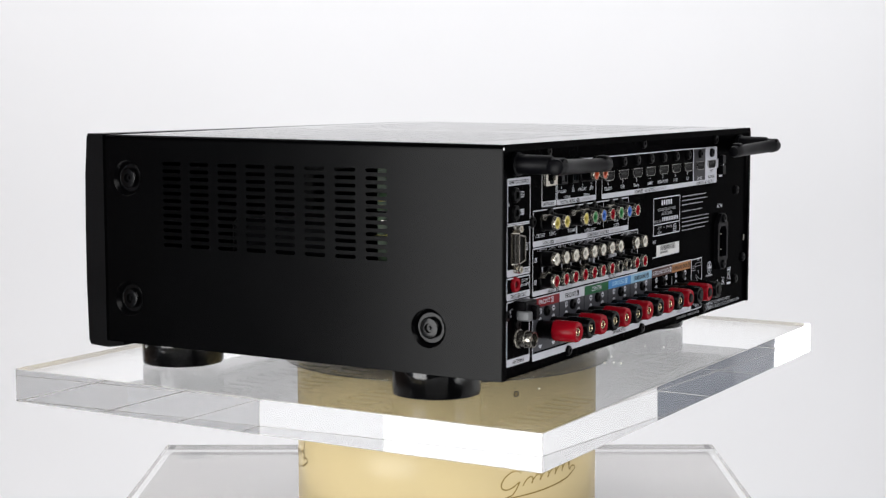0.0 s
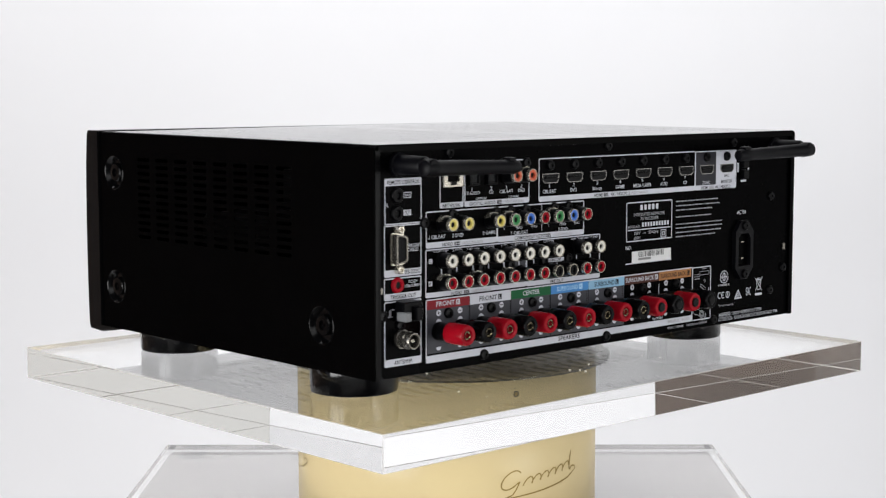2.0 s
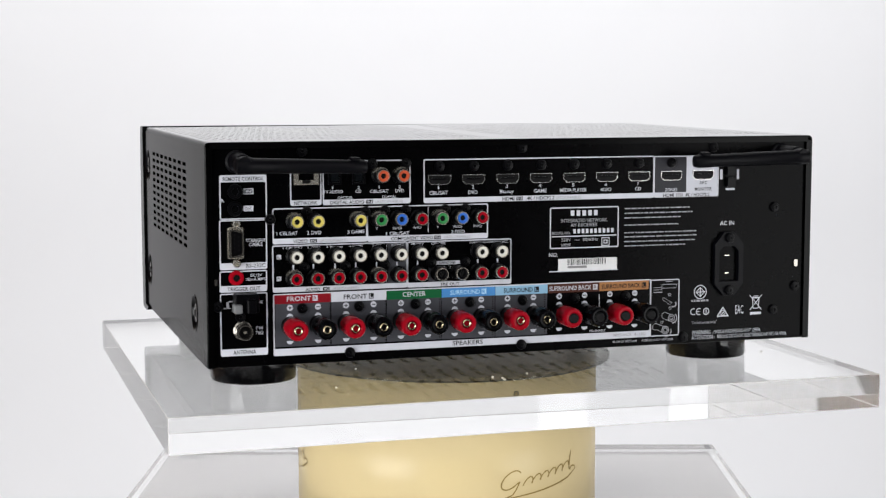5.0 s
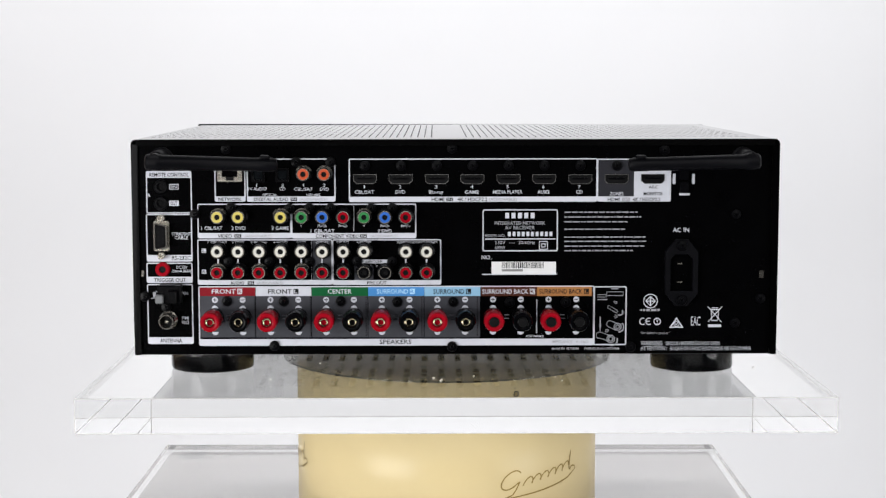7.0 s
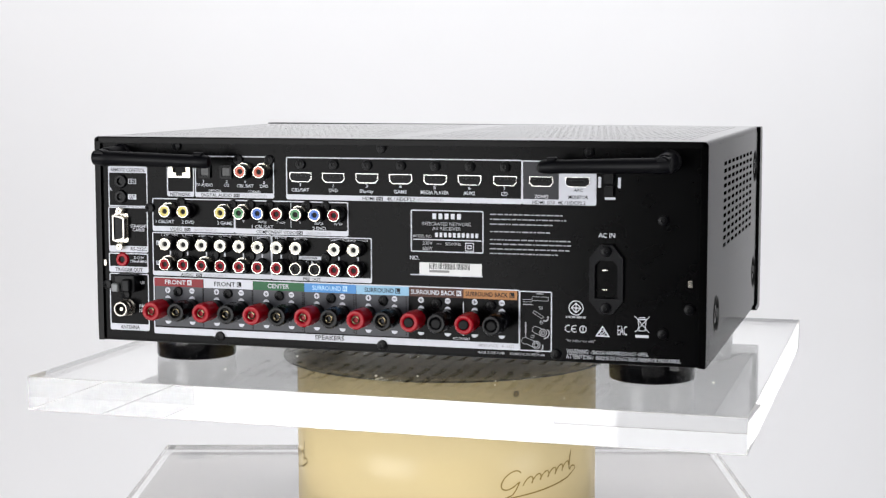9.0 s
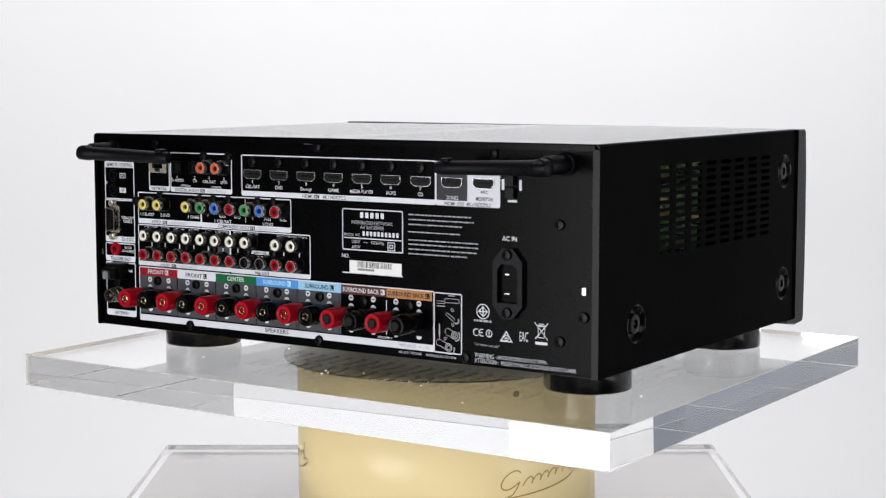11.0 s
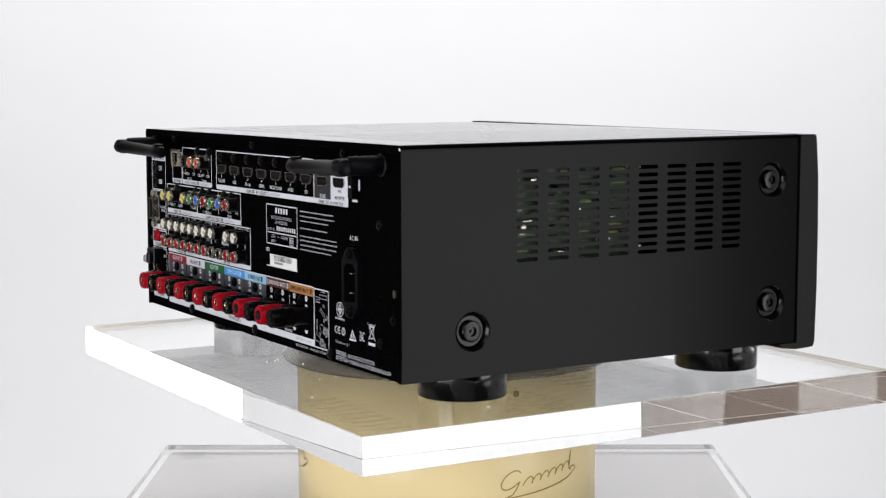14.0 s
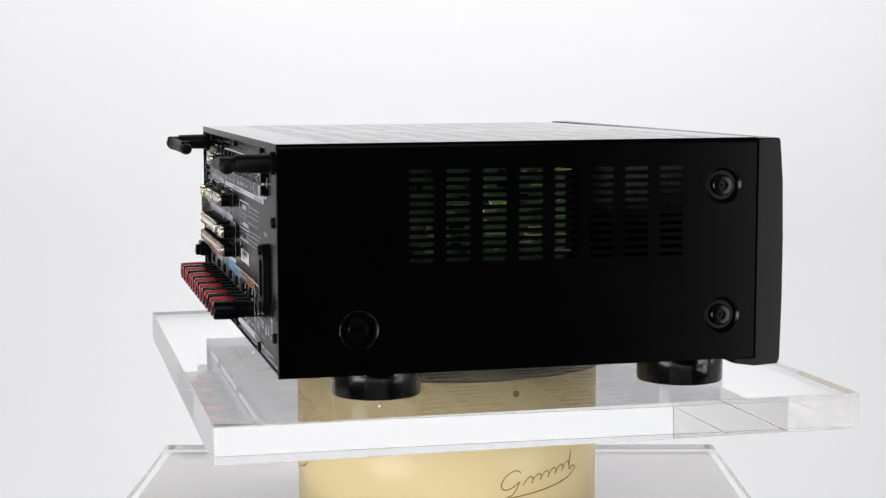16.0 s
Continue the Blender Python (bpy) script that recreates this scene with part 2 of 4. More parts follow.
def mesh_of(name, bm, mats, sharp=35, smooth=True):
    me = bpy.data.meshes.new(name)
    bm.normal_update()
    bm.to_mesh(me)
    bm.free()
    for m in (mats if isinstance(mats, (list, tuple)) else [mats]):
        me.materials.append(m)
    for p in me.polygons:
        p.use_smooth = smooth
    if smooth:
        me.set_sharp_from_angle(angle=radians(sharp))
    return me


def put(name, me, parent, x=0.0, z=0.0, out=0.0, label="", turn=0.0):
    """A part on the rear panel, in millimetres."""
    ob = new(name, me)
    ob.parent = parent
    ob.matrix_basis = Matrix.Translation((x / 1000, PANEL - out / 1000, z / 1000)) @ Matrix.Rotation(radians(turn), 4, "Y")
    if label:
        ob["label"] = label
    return ob


def sub(name, me, parent, label="", m=None):
    ob = new(name, me)
    ob.parent = parent
    if m:
        ob.matrix_basis = m
    if label:
        ob["label"] = label
    return ob


def lathe(profile, seg=20, bm=None, x=0.0, z=0.0, flutes=0):
    """Turns (radius, out) pairs in millimetres about an axis that points out of the rear panel."""
    bm = bm or bmesh.new()
    rings = []
    for r, o in profile:
        if r <= 0:
            rings.append([bm.verts.new((x / 1000, -o / 1000, z / 1000))])
        else:
            ring = []
            for i in range(seg):
                a = 2 * math.pi * i / seg
                k = r * (1 - 0.025 * (i % 2)) if flutes else r
                ring.append(bm.verts.new(((x + k * math.cos(a)) / 1000, -o / 1000, (z + k * math.sin(a)) / 1000)))
            rings.append(ring)
    for a, b in zip(rings, rings[1:]):
        for i in range(seg):
            j = (i + 1) % seg
            if len(a) == 1:
                bm.faces.new((a[0], b[j], b[i]))
            elif len(b) == 1:
                bm.faces.new((a[i], a[j], b[0]))
            else:
                bm.faces.new((a[i], a[j], b[j], b[i]))
    return bm


def rrect(x0, z0, x1, z1, r, n=4):
    pts = []
    for cx, cz, a0 in ((x1 - r, z1 - r, 0), (x0 + r, z1 - r, 90), (x0 + r, z0 + r, 180), (x1 - r, z0 + r, 270)):
        for i in range(n + 1):
            a = radians(a0 + 90 * i / n)
            pts.append((cx + r * math.cos(a), cz + r * math.sin(a)))
    return pts


def flat(bm, pts, out):
    return bm.faces.new([bm.verts.new((x / 1000, -out / 1000, z / 1000)) for x, z in pts])


def prism(pts, o0, o1, bm=None):
    """A block with the outline pts, from o0 to o1 out of the panel, in millimetres."""
    bm = bm or bmesh.new()
    a = [bm.verts.new((x / 1000, -o0 / 1000, z / 1000)) for x, z in pts]
    b = [bm.verts.new((x / 1000, -o1 / 1000, z / 1000)) for x, z in pts]
    bm.faces.new(a)
    bm.faces.new(list(reversed(b)))
    for i in range(len(pts)):
        j = (i + 1) % len(pts)
        bm.faces.new((a[j], a[i], b[i], b[j]))
    return bm


def ringed(outer, inner, o0, o1, bm=None, floor=None):
    """A frame between two outlines of equal count, from o0 to o1; with floor: a bottom inside it."""
    bm = bm or bmesh.new()
    mk = lambda pts, o: [bm.verts.new((x / 1000, -o / 1000, z / 1000)) for x, z in pts]
    a, b, c = mk(outer, o0), mk(outer, o1), mk(inner, o1)
    d = mk(inner, o0 if floor is None else floor)
    n = len(outer)
    for i in range(n):
        j = (i + 1) % n
        bm.faces.new((a[j], a[i], b[i], b[j]))
        bm.faces.new((b[j], b[i], c[i], c[j]))
        bm.faces.new((c[j], c[i], d[i], d[j]))
    if floor is not None:
        bm.faces.new(list(reversed(d)))
    return bm


# cover: bent steel sheet with slots
def holed(bm, us, vs, holes, place):
    """A sheet over the cut lines us and vs, with the cells in holes left out; rounded ones keep their corner slivers."""
    verts = {}

    def vert(u, v):
        k = (round(u, 6), round(v, 6))
        if k not in verts:
            verts[k] = bm.verts.new(place(u, v))
        return verts[k]

    for u0, u1 in zip(us, us[1:]):
        for v0, v1 in zip(vs, vs[1:]):
            rounded = holes(u0, u1, v0, v1)
            if rounded is None:
                bm.faces.new((vert(u0, v0), vert(u1, v0), vert(u1, v1), vert(u0, v1)))
            elif rounded:
                r = min(u1 - u0, v1 - v0) / 2
                for cu, cv, eu, ev in ((u0, v0, 1, 1), (u1, v0, -1, 1), (u1, v1, -1, -1), (u0, v1, 1, -1)):
                    n = 3 if r < 0.004 else 8
                    arc = [(cu + eu * r * (1 - math.sin(a)), cv + ev * r * (1 - math.cos(a))) for a in [i * math.pi / 2 / n for i in range(n + 1)]]
                    for p, q in zip(arc, arc[1:]):
                        tri = (vert(cu, cv), vert(*p), vert(*q))
                        if len(set(tri)) == 3:
                            bm.faces.new(tri if eu * ev < 0 else tri[::-1])


def cover():
    bm = bmesh.new()
    bend = 0.003
    tx0, tx1 = RX0 + bend, RX1 - bend
    xs, slot_x = [tx0], set()
    for start in (-0.2035, 0.0125):
        for i in range(41):
            x = round(start + 0.0048 * i, 5)
            xs += [x, round(x + 0.00075, 5)]
            slot_x.add(x)
    xs.append(tx1)
    ys, slot_y = [RY0], set()
    for i in range(11):
        y = round(-0.131 + 0.0245 * i, 5)
        ys += [y, round(y + 0.0185, 5)]
        slot_y.add(y)
    ys.append(RY1)
    holed(bm, xs, ys, lambda u0, u1, v0, v1: False if u0 in slot_x and v0 in slot_y else None, lambda u, v: (u, v, RZ1))
    rows = [round(0.0922 - 0.0013 + 0.0051 * i, 5) for i in range(12)]
    cols = [round(-0.0812 + 0.02391 * i, 5) for i in range(8)]
    vz = [RZ0] + [z for r in rows for z in (r, round(r + 0.0026, 5))] + [RZ1 - bend]
    vy = [-0.09] + [y for c in cols for y in (c, round(c + 0.0162, 5))] + [0.11]
    for x, s, screws in ((RX1, 1, ((-0.1135, 0.0495), (0.131, 0.1363), (0.131, 0.0503))), (RX0, -1, ((-0.1115, 0.0502), (0.1345, 0.1375), (0.1345, 0.0525)))):
        place = lambda u, v, x=x: (x, u, v)
        holed(bm, vy, vz, lambda u0, u1, v0, v1: True if u0 in cols and v0 in rows else None, place)
        for ends, zone in (((RY0, -0.09), screws[:1]), ((0.11, RY1), screws[1:])):
            r = 0.0122
            us = [ends[0], zone[0][0] - r, zone[0][0] + r, ends[1]]
            vs = sorted([RZ0, RZ1 - bend] + [z for _, cz in zone for z in (cz - r, cz + r)])
            lows = {cz - r for _, cz in zone}
            holed(bm, us, vs, lambda u0, u1, v0, v1: True if u0 == us[1] and v0 in lows else None, place)
        cx = x - s * bend
        arc = [(cx + s * bend * math.sin(a), RZ1 - bend + bend * math.cos(a)) for a in [i * math.pi / 12 for i in range(7)]]
        for p, q in zip(arc, arc[1:]):
            bm.faces.new([bm.verts.new(v) for v in ((p[0], RY0, p[1]), (q[0], RY0, q[1]), (q[0], RY1, q[1]), (p[0], RY1, p[1]))])
        # folded rear edge
        bm.faces.new([bm.verts.new(v) for v in ((x, RY0, RZ0), (x, RY0, RZ1 - bend), (x - s * 0.0042, RY0, RZ1 - bend), (x - s * 0.0042, RY0, RZ0))])
    bm.faces.new([bm.verts.new(v) for v in ((RX0 + bend, RY0, RZ1), (RX1 - bend, RY0, RZ1), (RX1 - bend, RY0, RZ1 - 0.004), (RX0 + bend, RY0, RZ1 - 0.004))])
    for v in bm.verts:
        if v.co.z > 0.158:
            v.co.z += 0.0015 * (v.co.y - RY0) / (RY1 - RY0)
    bmesh.ops.remove_doubles(bm, verts=bm.verts, dist=0.00001)
    bmesh.ops.recalc_face_normals(bm, faces=bm.faces)
    ob = sub("cover", mesh_of("cover", bm, BLACK, 25, False), receiver, "slotted satin black steel cover")
    mod = ob.modifiers.new("sheet", "SOLIDIFY")
    mod.thickness, mod.offset = 0.0009, 0
    for x, s, screws in ((RX1, 90, ((-0.1135, 0.0495), (0.131, 0.1363), (0.131, 0.0503))), (RX0, -90, ((-0.1115, 0.0502), (0.1345, 0.1375), (0.1345, 0.0525)))):
        for cy, cz in screws:
            m = Matrix.Translation((x, cy, cz)) @ Matrix.Rotation(radians(s), 4, "Z")
            cup = sub("screw_cup", CUP, receiver, m=m)
            sub("screw", BIG_SCREW, cup)


CUP = mesh_of("screw_cup", lathe([(12.6, 0.7), (12.3, 0.9), (11.6, 0.4), (9.6, -3.2), (0, -3.2)], 40), SCREW_BLACK)
BIG_SCREW = mesh_of("screw", lathe([(6.9, -3.2), (6.9, -0.9), (6.2, -0.2), (4.4, 0.1), (3.1, 0.1), (2.9, -1.6), (1.2, -1.6), (0.8, -0.6), (0, -0.6)], 32), SCREW_BLACK)
cover()


def front_panel():
    """Bowed front, a little taller and wider than the cover."""
    bm = bmesh.new()
    prof = [(0.1552, 0.0206), (0.1398, 0.0206), (0.1398, 0.0186), (0.1545, 0.0163), (0.1712, 0.0172), (0.1728, 0.0205), (0.1738, 0.06), (0.1738, 0.1), (0.1729, 0.14), (0.1708, 0.1662), (0.1696, 0.1682), (0.1552, 0.1682)]
    ends = []
    for x in (-0.2132, -0.2124, 0.2223, 0.2231):
        k, low = 0.0008 if x in (-0.2132, 0.2231) else 0, 0.001 if x > 0 else 0
        ends.append([bm.verts.new((x, y - (k if y > 0.156 else 0), z - low + (k if z < 0.1 else -k))) for y, z in prof])
    n = len(prof)
    for a, b in zip(ends, ends[1:]):
        for i in range(n):
            j = (i + 1) % n
            bm.faces.new((a[i], a[j], b[j], b[i]))
    bm.faces.new(ends[0])
    bm.faces.new(list(reversed(ends[-1])))
    bmesh.ops.recalc_face_normals(bm, faces=bm.faces)
    sub("front_panel", mesh_of("front_panel", bm, FRONT, 30), receiver, "bowed black front panel")


front_panel()


def bottom_panel():
    bm = bmesh.new()
    xs, sx = [RX0 + 0.001], set()
    for i in range(24):
        x = round(-0.155 + 0.0135 * i, 5)
        xs += [x, round(x + 0.005, 5)]
        sx.add(x)
    xs.append(RX1 - 0.001)
    ys, sy = [RY0 + 0.002], set()
    for y in (-0.15, -0.06, -0.02, 0.05, 0.09):
        ys += [y, y + 0.028]
        sy.add(y)
    ys.append(0.15)
    holed(bm, xs, ys, lambda u0, u1, v0, v1: True if u0 in sx and v0 in sy and (v0 != -0.15 or abs(u0) > 0.04) else None, lambda u, v: (u, v, RZ0))
    ob = sub("bottom_panel", mesh_of("bottom_panel", bm, BOTTOM_STEEL, 25, False), receiver, "slotted steel bottom panel")
    mod = ob.modifiers.new("sheet", "SOLIDIFY")
    mod.thickness, mod.offset = 0.001, 1


bottom_panel()
FOOT = mesh_of("foot", lathe([(0, 0.25), (26.9, 0.25), (28.9, 0.8), (29.5, 2.0), (29.5, 19), (27.4, 20.6), (0, 20.6)], 64), FOOT_BLACK, 40)
for fx, fy in ((-0.169, -0.092), (0.1755, -0.093), (-0.16, 0.13), (0.1775, 0.12)):
    foot = sub("foot", FOOT, receiver, "round glossy black foot", Matrix.Translation((fx, fy, 0.0)) @ Matrix.Rotation(radians(-90), 4, "X"))

# what shows inside through the slots
for x, label in ((0.196, "green circuit board"), (-0.186, "green circuit board")):
    back = -0.09 if x > 0 else -0.1
    front = 0.03 if x > 0 else -0.058
    board = sub("circuit_board", mesh_of("circuit_board", box(x - 0.0008, x + 0.0008, back, front, 0.075, 0.152), BOARD), receiver, label)
    rng = random.Random(5)
    for i in range(90 if x > 0 else 24):
        y, z, s = rng.uniform(back + 0.006, front - 0.006), rng.uniform(0.08, 0.148), 1 if x > 0 else -1
        d, w, h = rng.uniform(0.002, 0.012), rng.uniform(0.002, 0.012), rng.uniform(0.0008, 0.003)
        sub("component", mesh_of("component", box(min(x, x + s * d), max(x, x + s * d), y, y + w, z, z + h, 0.0004), rng.choice((STEEL, STEEL, YELLOW, GREEN_PART, GREEN_PART, GLOSS_BLACK, GLOSS_BLACK, GLOSS_BLACK, BOARD))), board)
sub("heat_sink", mesh_of("heat_sink", box(-0.12, 0.15, 0.04, 0.05, 0.03, 0.14, 0.001), MATT_BLACK), receiver)
sub("transformer", mesh_of("transformer", box(-0.18, -0.09, -0.02, 0.07, 0.023, 0.11, 0.004), GLOSS_BLACK), receiver)

# rear panel
bm = box(RX0 + 0.0044, RX1 - 0.0044, PANEL, PANEL + 0.0012, RZ0 + 0.0005, RZ1 - 0.0042)
panel = sub("rear_panel", mesh_of("rear_panel", bm, PANEL_BLACK), receiver, "textured black steel rear panel")
bm = box(RX0 + 0.0044, RX1 - 0.0044, PANEL - 0.0009, PANEL - 0.0001, 0.0212, 0.0222)
box(-0.165, -0.075, PANEL - 0.0011, PANEL - 0.0001, 0.1562, 0.1571, bm=bm)
box(-0.068, 0.18, PANEL - 0.0011, PANEL - 0.0001, 0.1575, 0.1584, bm=bm)
sub("pressed_rib", mesh_of("pressed_rib", bm, PANEL_BLACK), panel)

INK_OUT = 0.12


def frame_print(x0, z1, x1, z0, band=0.0, top=0.0, r=1.3, w=0.75, mat=None):
    """A printed outline with rounded corners; band: a filled strip along its foot, top: along its head."""
    bm = bmesh.new()
    outer = rrect(x0, z0, x1, z1, r)
    inner = rrect(x0 + w, z0 + (band or w), x1 - w, z1 - (top or w), 0.5)
    n = len(outer)
    a = [bm.verts.new((x / 1000, -INK_OUT / 1000, z / 1000)) for x, z in outer]
    b = [bm.verts.new((x / 1000, -INK_OUT / 1000, z / 1000)) for x, z in inner]
    for i in range(n):
        j = (i + 1) % n
        bm.faces.new((a[j], a[i], b[i], b[j]))
    return put("printed_frame", mesh_of("printed_frame", bm, mat or INK), panel_root)


def patch(x0, z1, x1, z0, mat, out=0.06, name="printed_patch", label=""):
    bm = bmesh.new()
    flat(bm, ((x0, z0), (x1, z0), (x1, z1), (x0, z1)), out)
    return put(name, mesh_of(name, bm, mat), panel_root, label=label)


def lettering(s, x, z, w, h, mat=None, out=0.2, bold=0.006, parent=None):
    """Printed words: centre, width and capital height in millimetres."""
    cu = bpy.data.curves.new("lettering", "FONT")
    cu.body, cu.resolution_u, cu.offset = s, 2, 0.014 if mat == INK_DARK else bold
    tmp = bpy.data.objects.new("lettering", cu)
    me = bpy.data.meshes.new_from_object(tmp)
    bpy.data.objects.remove(tmp)
    bpy.data.curves.remove(cu)
    co = np.empty(len(me.vertices) * 3)
    me.vertices.foreach_get("co", co)
    co = co.reshape(-1, 3)
    x0, x1 = co[:, 0].min(), co[:, 0].max()
    w = 0.3 * h if s == "1" else w
    res = np.zeros_like(co)
    res[:, 0] = ((co[:, 0] - (x0 + x1) / 2) * w / (x1 - x0)) / 1000
    res[:, 2] = ((co[:, 1] - 0.345) * h / 0.69) / 1000
    me.vertices.foreach_set("co", res.ravel())
    me.materials.clear()
    me.materials.append(mat or INK)
    me.update()
    return put("lettering", me, parent or panel_root, x, z, out)


def bars(x0, x1, z, h, mat=None, words=6, seed=0):
    """Unreadable fine print as a broken bar."""
    rng, bm, x = random.Random(seed), bmesh.new(), x0
    while x < x1 - 1:
        e = min(x1, x + rng.uniform(1.0, 5))
        flat(bm, ((x, z - h / 2), (e, z - h / 2), (e, z + h / 2), (x, z + h / 2)), 0.15)
        x = e + 0.7
    return put("fine_print", mesh_of("fine_print", bm, mat or INK_GREY), panel_root)


def boxed(s, x, z, w, h, fill, ink):
    patch(x - w / 2, z + h / 2, x + w / 2, z - h / 2, fill, 0.16)
    return lettering(s, x, z, w * 0.66, h * 0.66, ink, 0.24)


panel_root = panel
# remote control, serial, trigger and antenna column
frame_print(-202.1, 145.1, -171.6, 116.6, top=4.6)
lettering("REMOTE CONTROL", -186.6, 142.6, 26.5, 2.4, INK_DARK)
lettering("IR", -200.5, 128.8, 2.6, 2.2)
boxed("IN", -183.4, 134.5, 6.2, 3.6, INK, PANEL_BLACK)
patch(-186.0, 135.8, -180.8, 133.1, PANEL_BLACK, 0.2)
lettering("IN", -183.4, 134.5, 3.4, 1.7, None, 0.26)
boxed("OUT", -183.6, 123.5, 6.4, 3.6, INK, INK_DARK)
frame_print(-202.6, 116.3, -171.8, 84.2, band=4.4)
lettering("STRAIGHT", -179.0, 102.9, 13, 2.2)
lettering("CABLE", -179.1, 100.3, 9, 2.2)
lettering("RS-232C", -179.3, 86.6, 12.5, 2.6, INK_DARK)
frame_print(-202.9, 83.5, -172.0, 69.7, band=4.2)
lettering("DC12V", -179.1, 80.4, 7.5, 1.9)
lettering("150mA MAX.", -179.1, 77.8, 13.5, 1.9)
lettering("TRIGGER OUT", -187.2, 71.7, 21.5, 2.5, INK_DARK)
frame_print(-202.8, 69.0, -172.0, 28.2, band=4.6)
lettering("AM", -177.5, 62.8, 4.2, 2.2)
lettering("FM", -177.4, 45.9, 4.2, 2.2)
lettering("75Ω", -177.5, 42.8, 5, 2.2)
lettering("ANTENNA", -187.2, 30.5, 15, 2.6, INK_DARK)
# network and digital audio
frame_print(-156.3, 149.2, -135.6, 124.5, band=3.5)
lettering("NETWORK", -146.1, 126.1, 15.5, 2.3, INK_DARK)
frame_print(-134.8, 153.3, -75.4, 124.4, band=3.5)
lettering("DIGITAL AUDIO", -118.5, 126.0, 23, 2.3, INK_DARK)
boxed("IN", -103.4, 126.0, 4.4, 2.4, INK_DARK, INK)
lettering("(ASSIGNABLE)", -90.2, 126.0, 18.5, 1.9, INK_GREY)
lettering("1", -128.2, 135.5, 0.8, 1.9, bold=0)
lettering("TV AUDIO", -127.9, 133.0, 13, 2.1)
lettering("2", -110.8, 135.5, 1.5, 1.9)
lettering("CD", -110.9, 133.0, 4, 2.1)
lettering("OPTICAL", -119.6, 129.1, 10, 1.6)
lettering("1", -96.9, 135.5, 0.8, 1.9, bold=0)
lettering("CBL/SAT", -96.9, 132.8, 12.5, 2.1)
lettering("2", -82.9, 135.4, 1.5, 1.9)
lettering("DVD", -82.9, 132.8, 6, 2.1)
lettering("COAXIAL", -90.1, 129.0, 10, 1.6)
# HDMI inputs and outputs
frame_print(-66.5, 153.2, 99.9, 124.1, band=3.5)
lettering("HDMI", -6.9, 125.8, 8.5, 2.4, INK_DARK)
boxed("IN", 1.0, 125.8, 4.6, 2.4, INK_DARK, INK)
lettering("4K / HDCP2.2", 16.2, 125.8, 20, 2.4, INK_DARK)
lettering("(ASSIGNABLE)", 36.6, 125.8, 18.5, 1.9, INK_GREY)
for i, (name, w) in enumerate((("CBL/SAT", 13), ("DVD", 6.5), ("Blu-ray", 9.5), ("GAME", 9.2), ("MEDIA PLAYER", 19.5), ("AUX2", 8), ("CD", 4.4))):
    lettering(str(i + 1), (-56.1, 134.3)[0] + i * 23.98, (-56.1, 134.3)[1] - i * 0.025, 0.9 if i == 0 else 1.7, 2.2, bold=0)
    lettering(name, (-56.1, 130.8)[0] + i * 23.98, (-56.1, 130.8)[1] - i * 0.025, w, 2.4)
frame_print(99.7, 152.9, 149.2, 124.1, band=3.5)
patch(100.8, 151.8, 124.5, 127.5, DARK_FIELD)
patch(124.4, 152.1, 148.4, 127.3, INK, 0.1)
lettering("ZONE2", 112.8, 129.4, 9.2, 2.3)
lettering("ARC", 137.3, 133.9, 6, 1.9, INK_DARK)
lettering("MONITOR", 137.4, 129.4, 13, 2.3, INK_DARK)
lettering("HDMI", 110.9, 125.6, 8, 2.3, INK_DARK)
boxed("OUT", 119.2, 125.6, 5.4, 2.4, INK_GREY, INK)
lettering("4K / HDCP2.2", 132.9, 125.6, 18.5, 2.3, INK_DARK)
# video
frame_print(-168.1, 123.1, -105.2, 99.8, band=3.6)
lettering("1 CBL/SAT", -158.5, 106.7, 14, 2.3)
lettering("2 DVD", -140.7, 106.7, 9.5, 2.3)
lettering("3 GAME", -112.7, 106.6, 11.5, 2.3)
lettering("VIDEO", -149.9, 101.4, 9.5, 2.3, INK_DARK)
boxed("IN", -141.2, 101.4, 4.6, 2.3, INK_DARK, INK)
lettering("(ASSIGNABLE)", -127.5, 101.3, 18, 1.9, INK_GREY)
frame_print(-105.3, 123.0, -21.4, 99.6, band=3.6)
lettering("Y", -98.7, 108.1, 1.6, 1.7)
lettering("Pb/Cb", -84.6, 108.1, 6, 1.7)
lettering("Pr/Cr", -70.6, 108.1, 6, 1.7)
lettering("Y", -56.6, 108.1, 1.6, 1.7)
lettering("Pb/Cb", -42.6, 108.0, 6, 1.7)
lettering("Pr/Cr", -28.5, 108.0, 6, 1.7)
lettering("1 CBL/SAT", -84.3, 104.7, 16, 2.3)
lettering("2 DVD", -42.6, 104.6, 9.5, 2.3)
patch(-63.5, 121.8, -63.1, 104.7, INK)
lettering("COMPONENT VIDEO", -74.5, 101.2, 29, 2.3, INK_DARK)
boxed("IN", -57.0, 101.2, 4.6, 2.3, INK_DARK, INK)
lettering("(ASSIGNABLE)", -43.0, 101.2, 18, 1.9, INK_GREY)
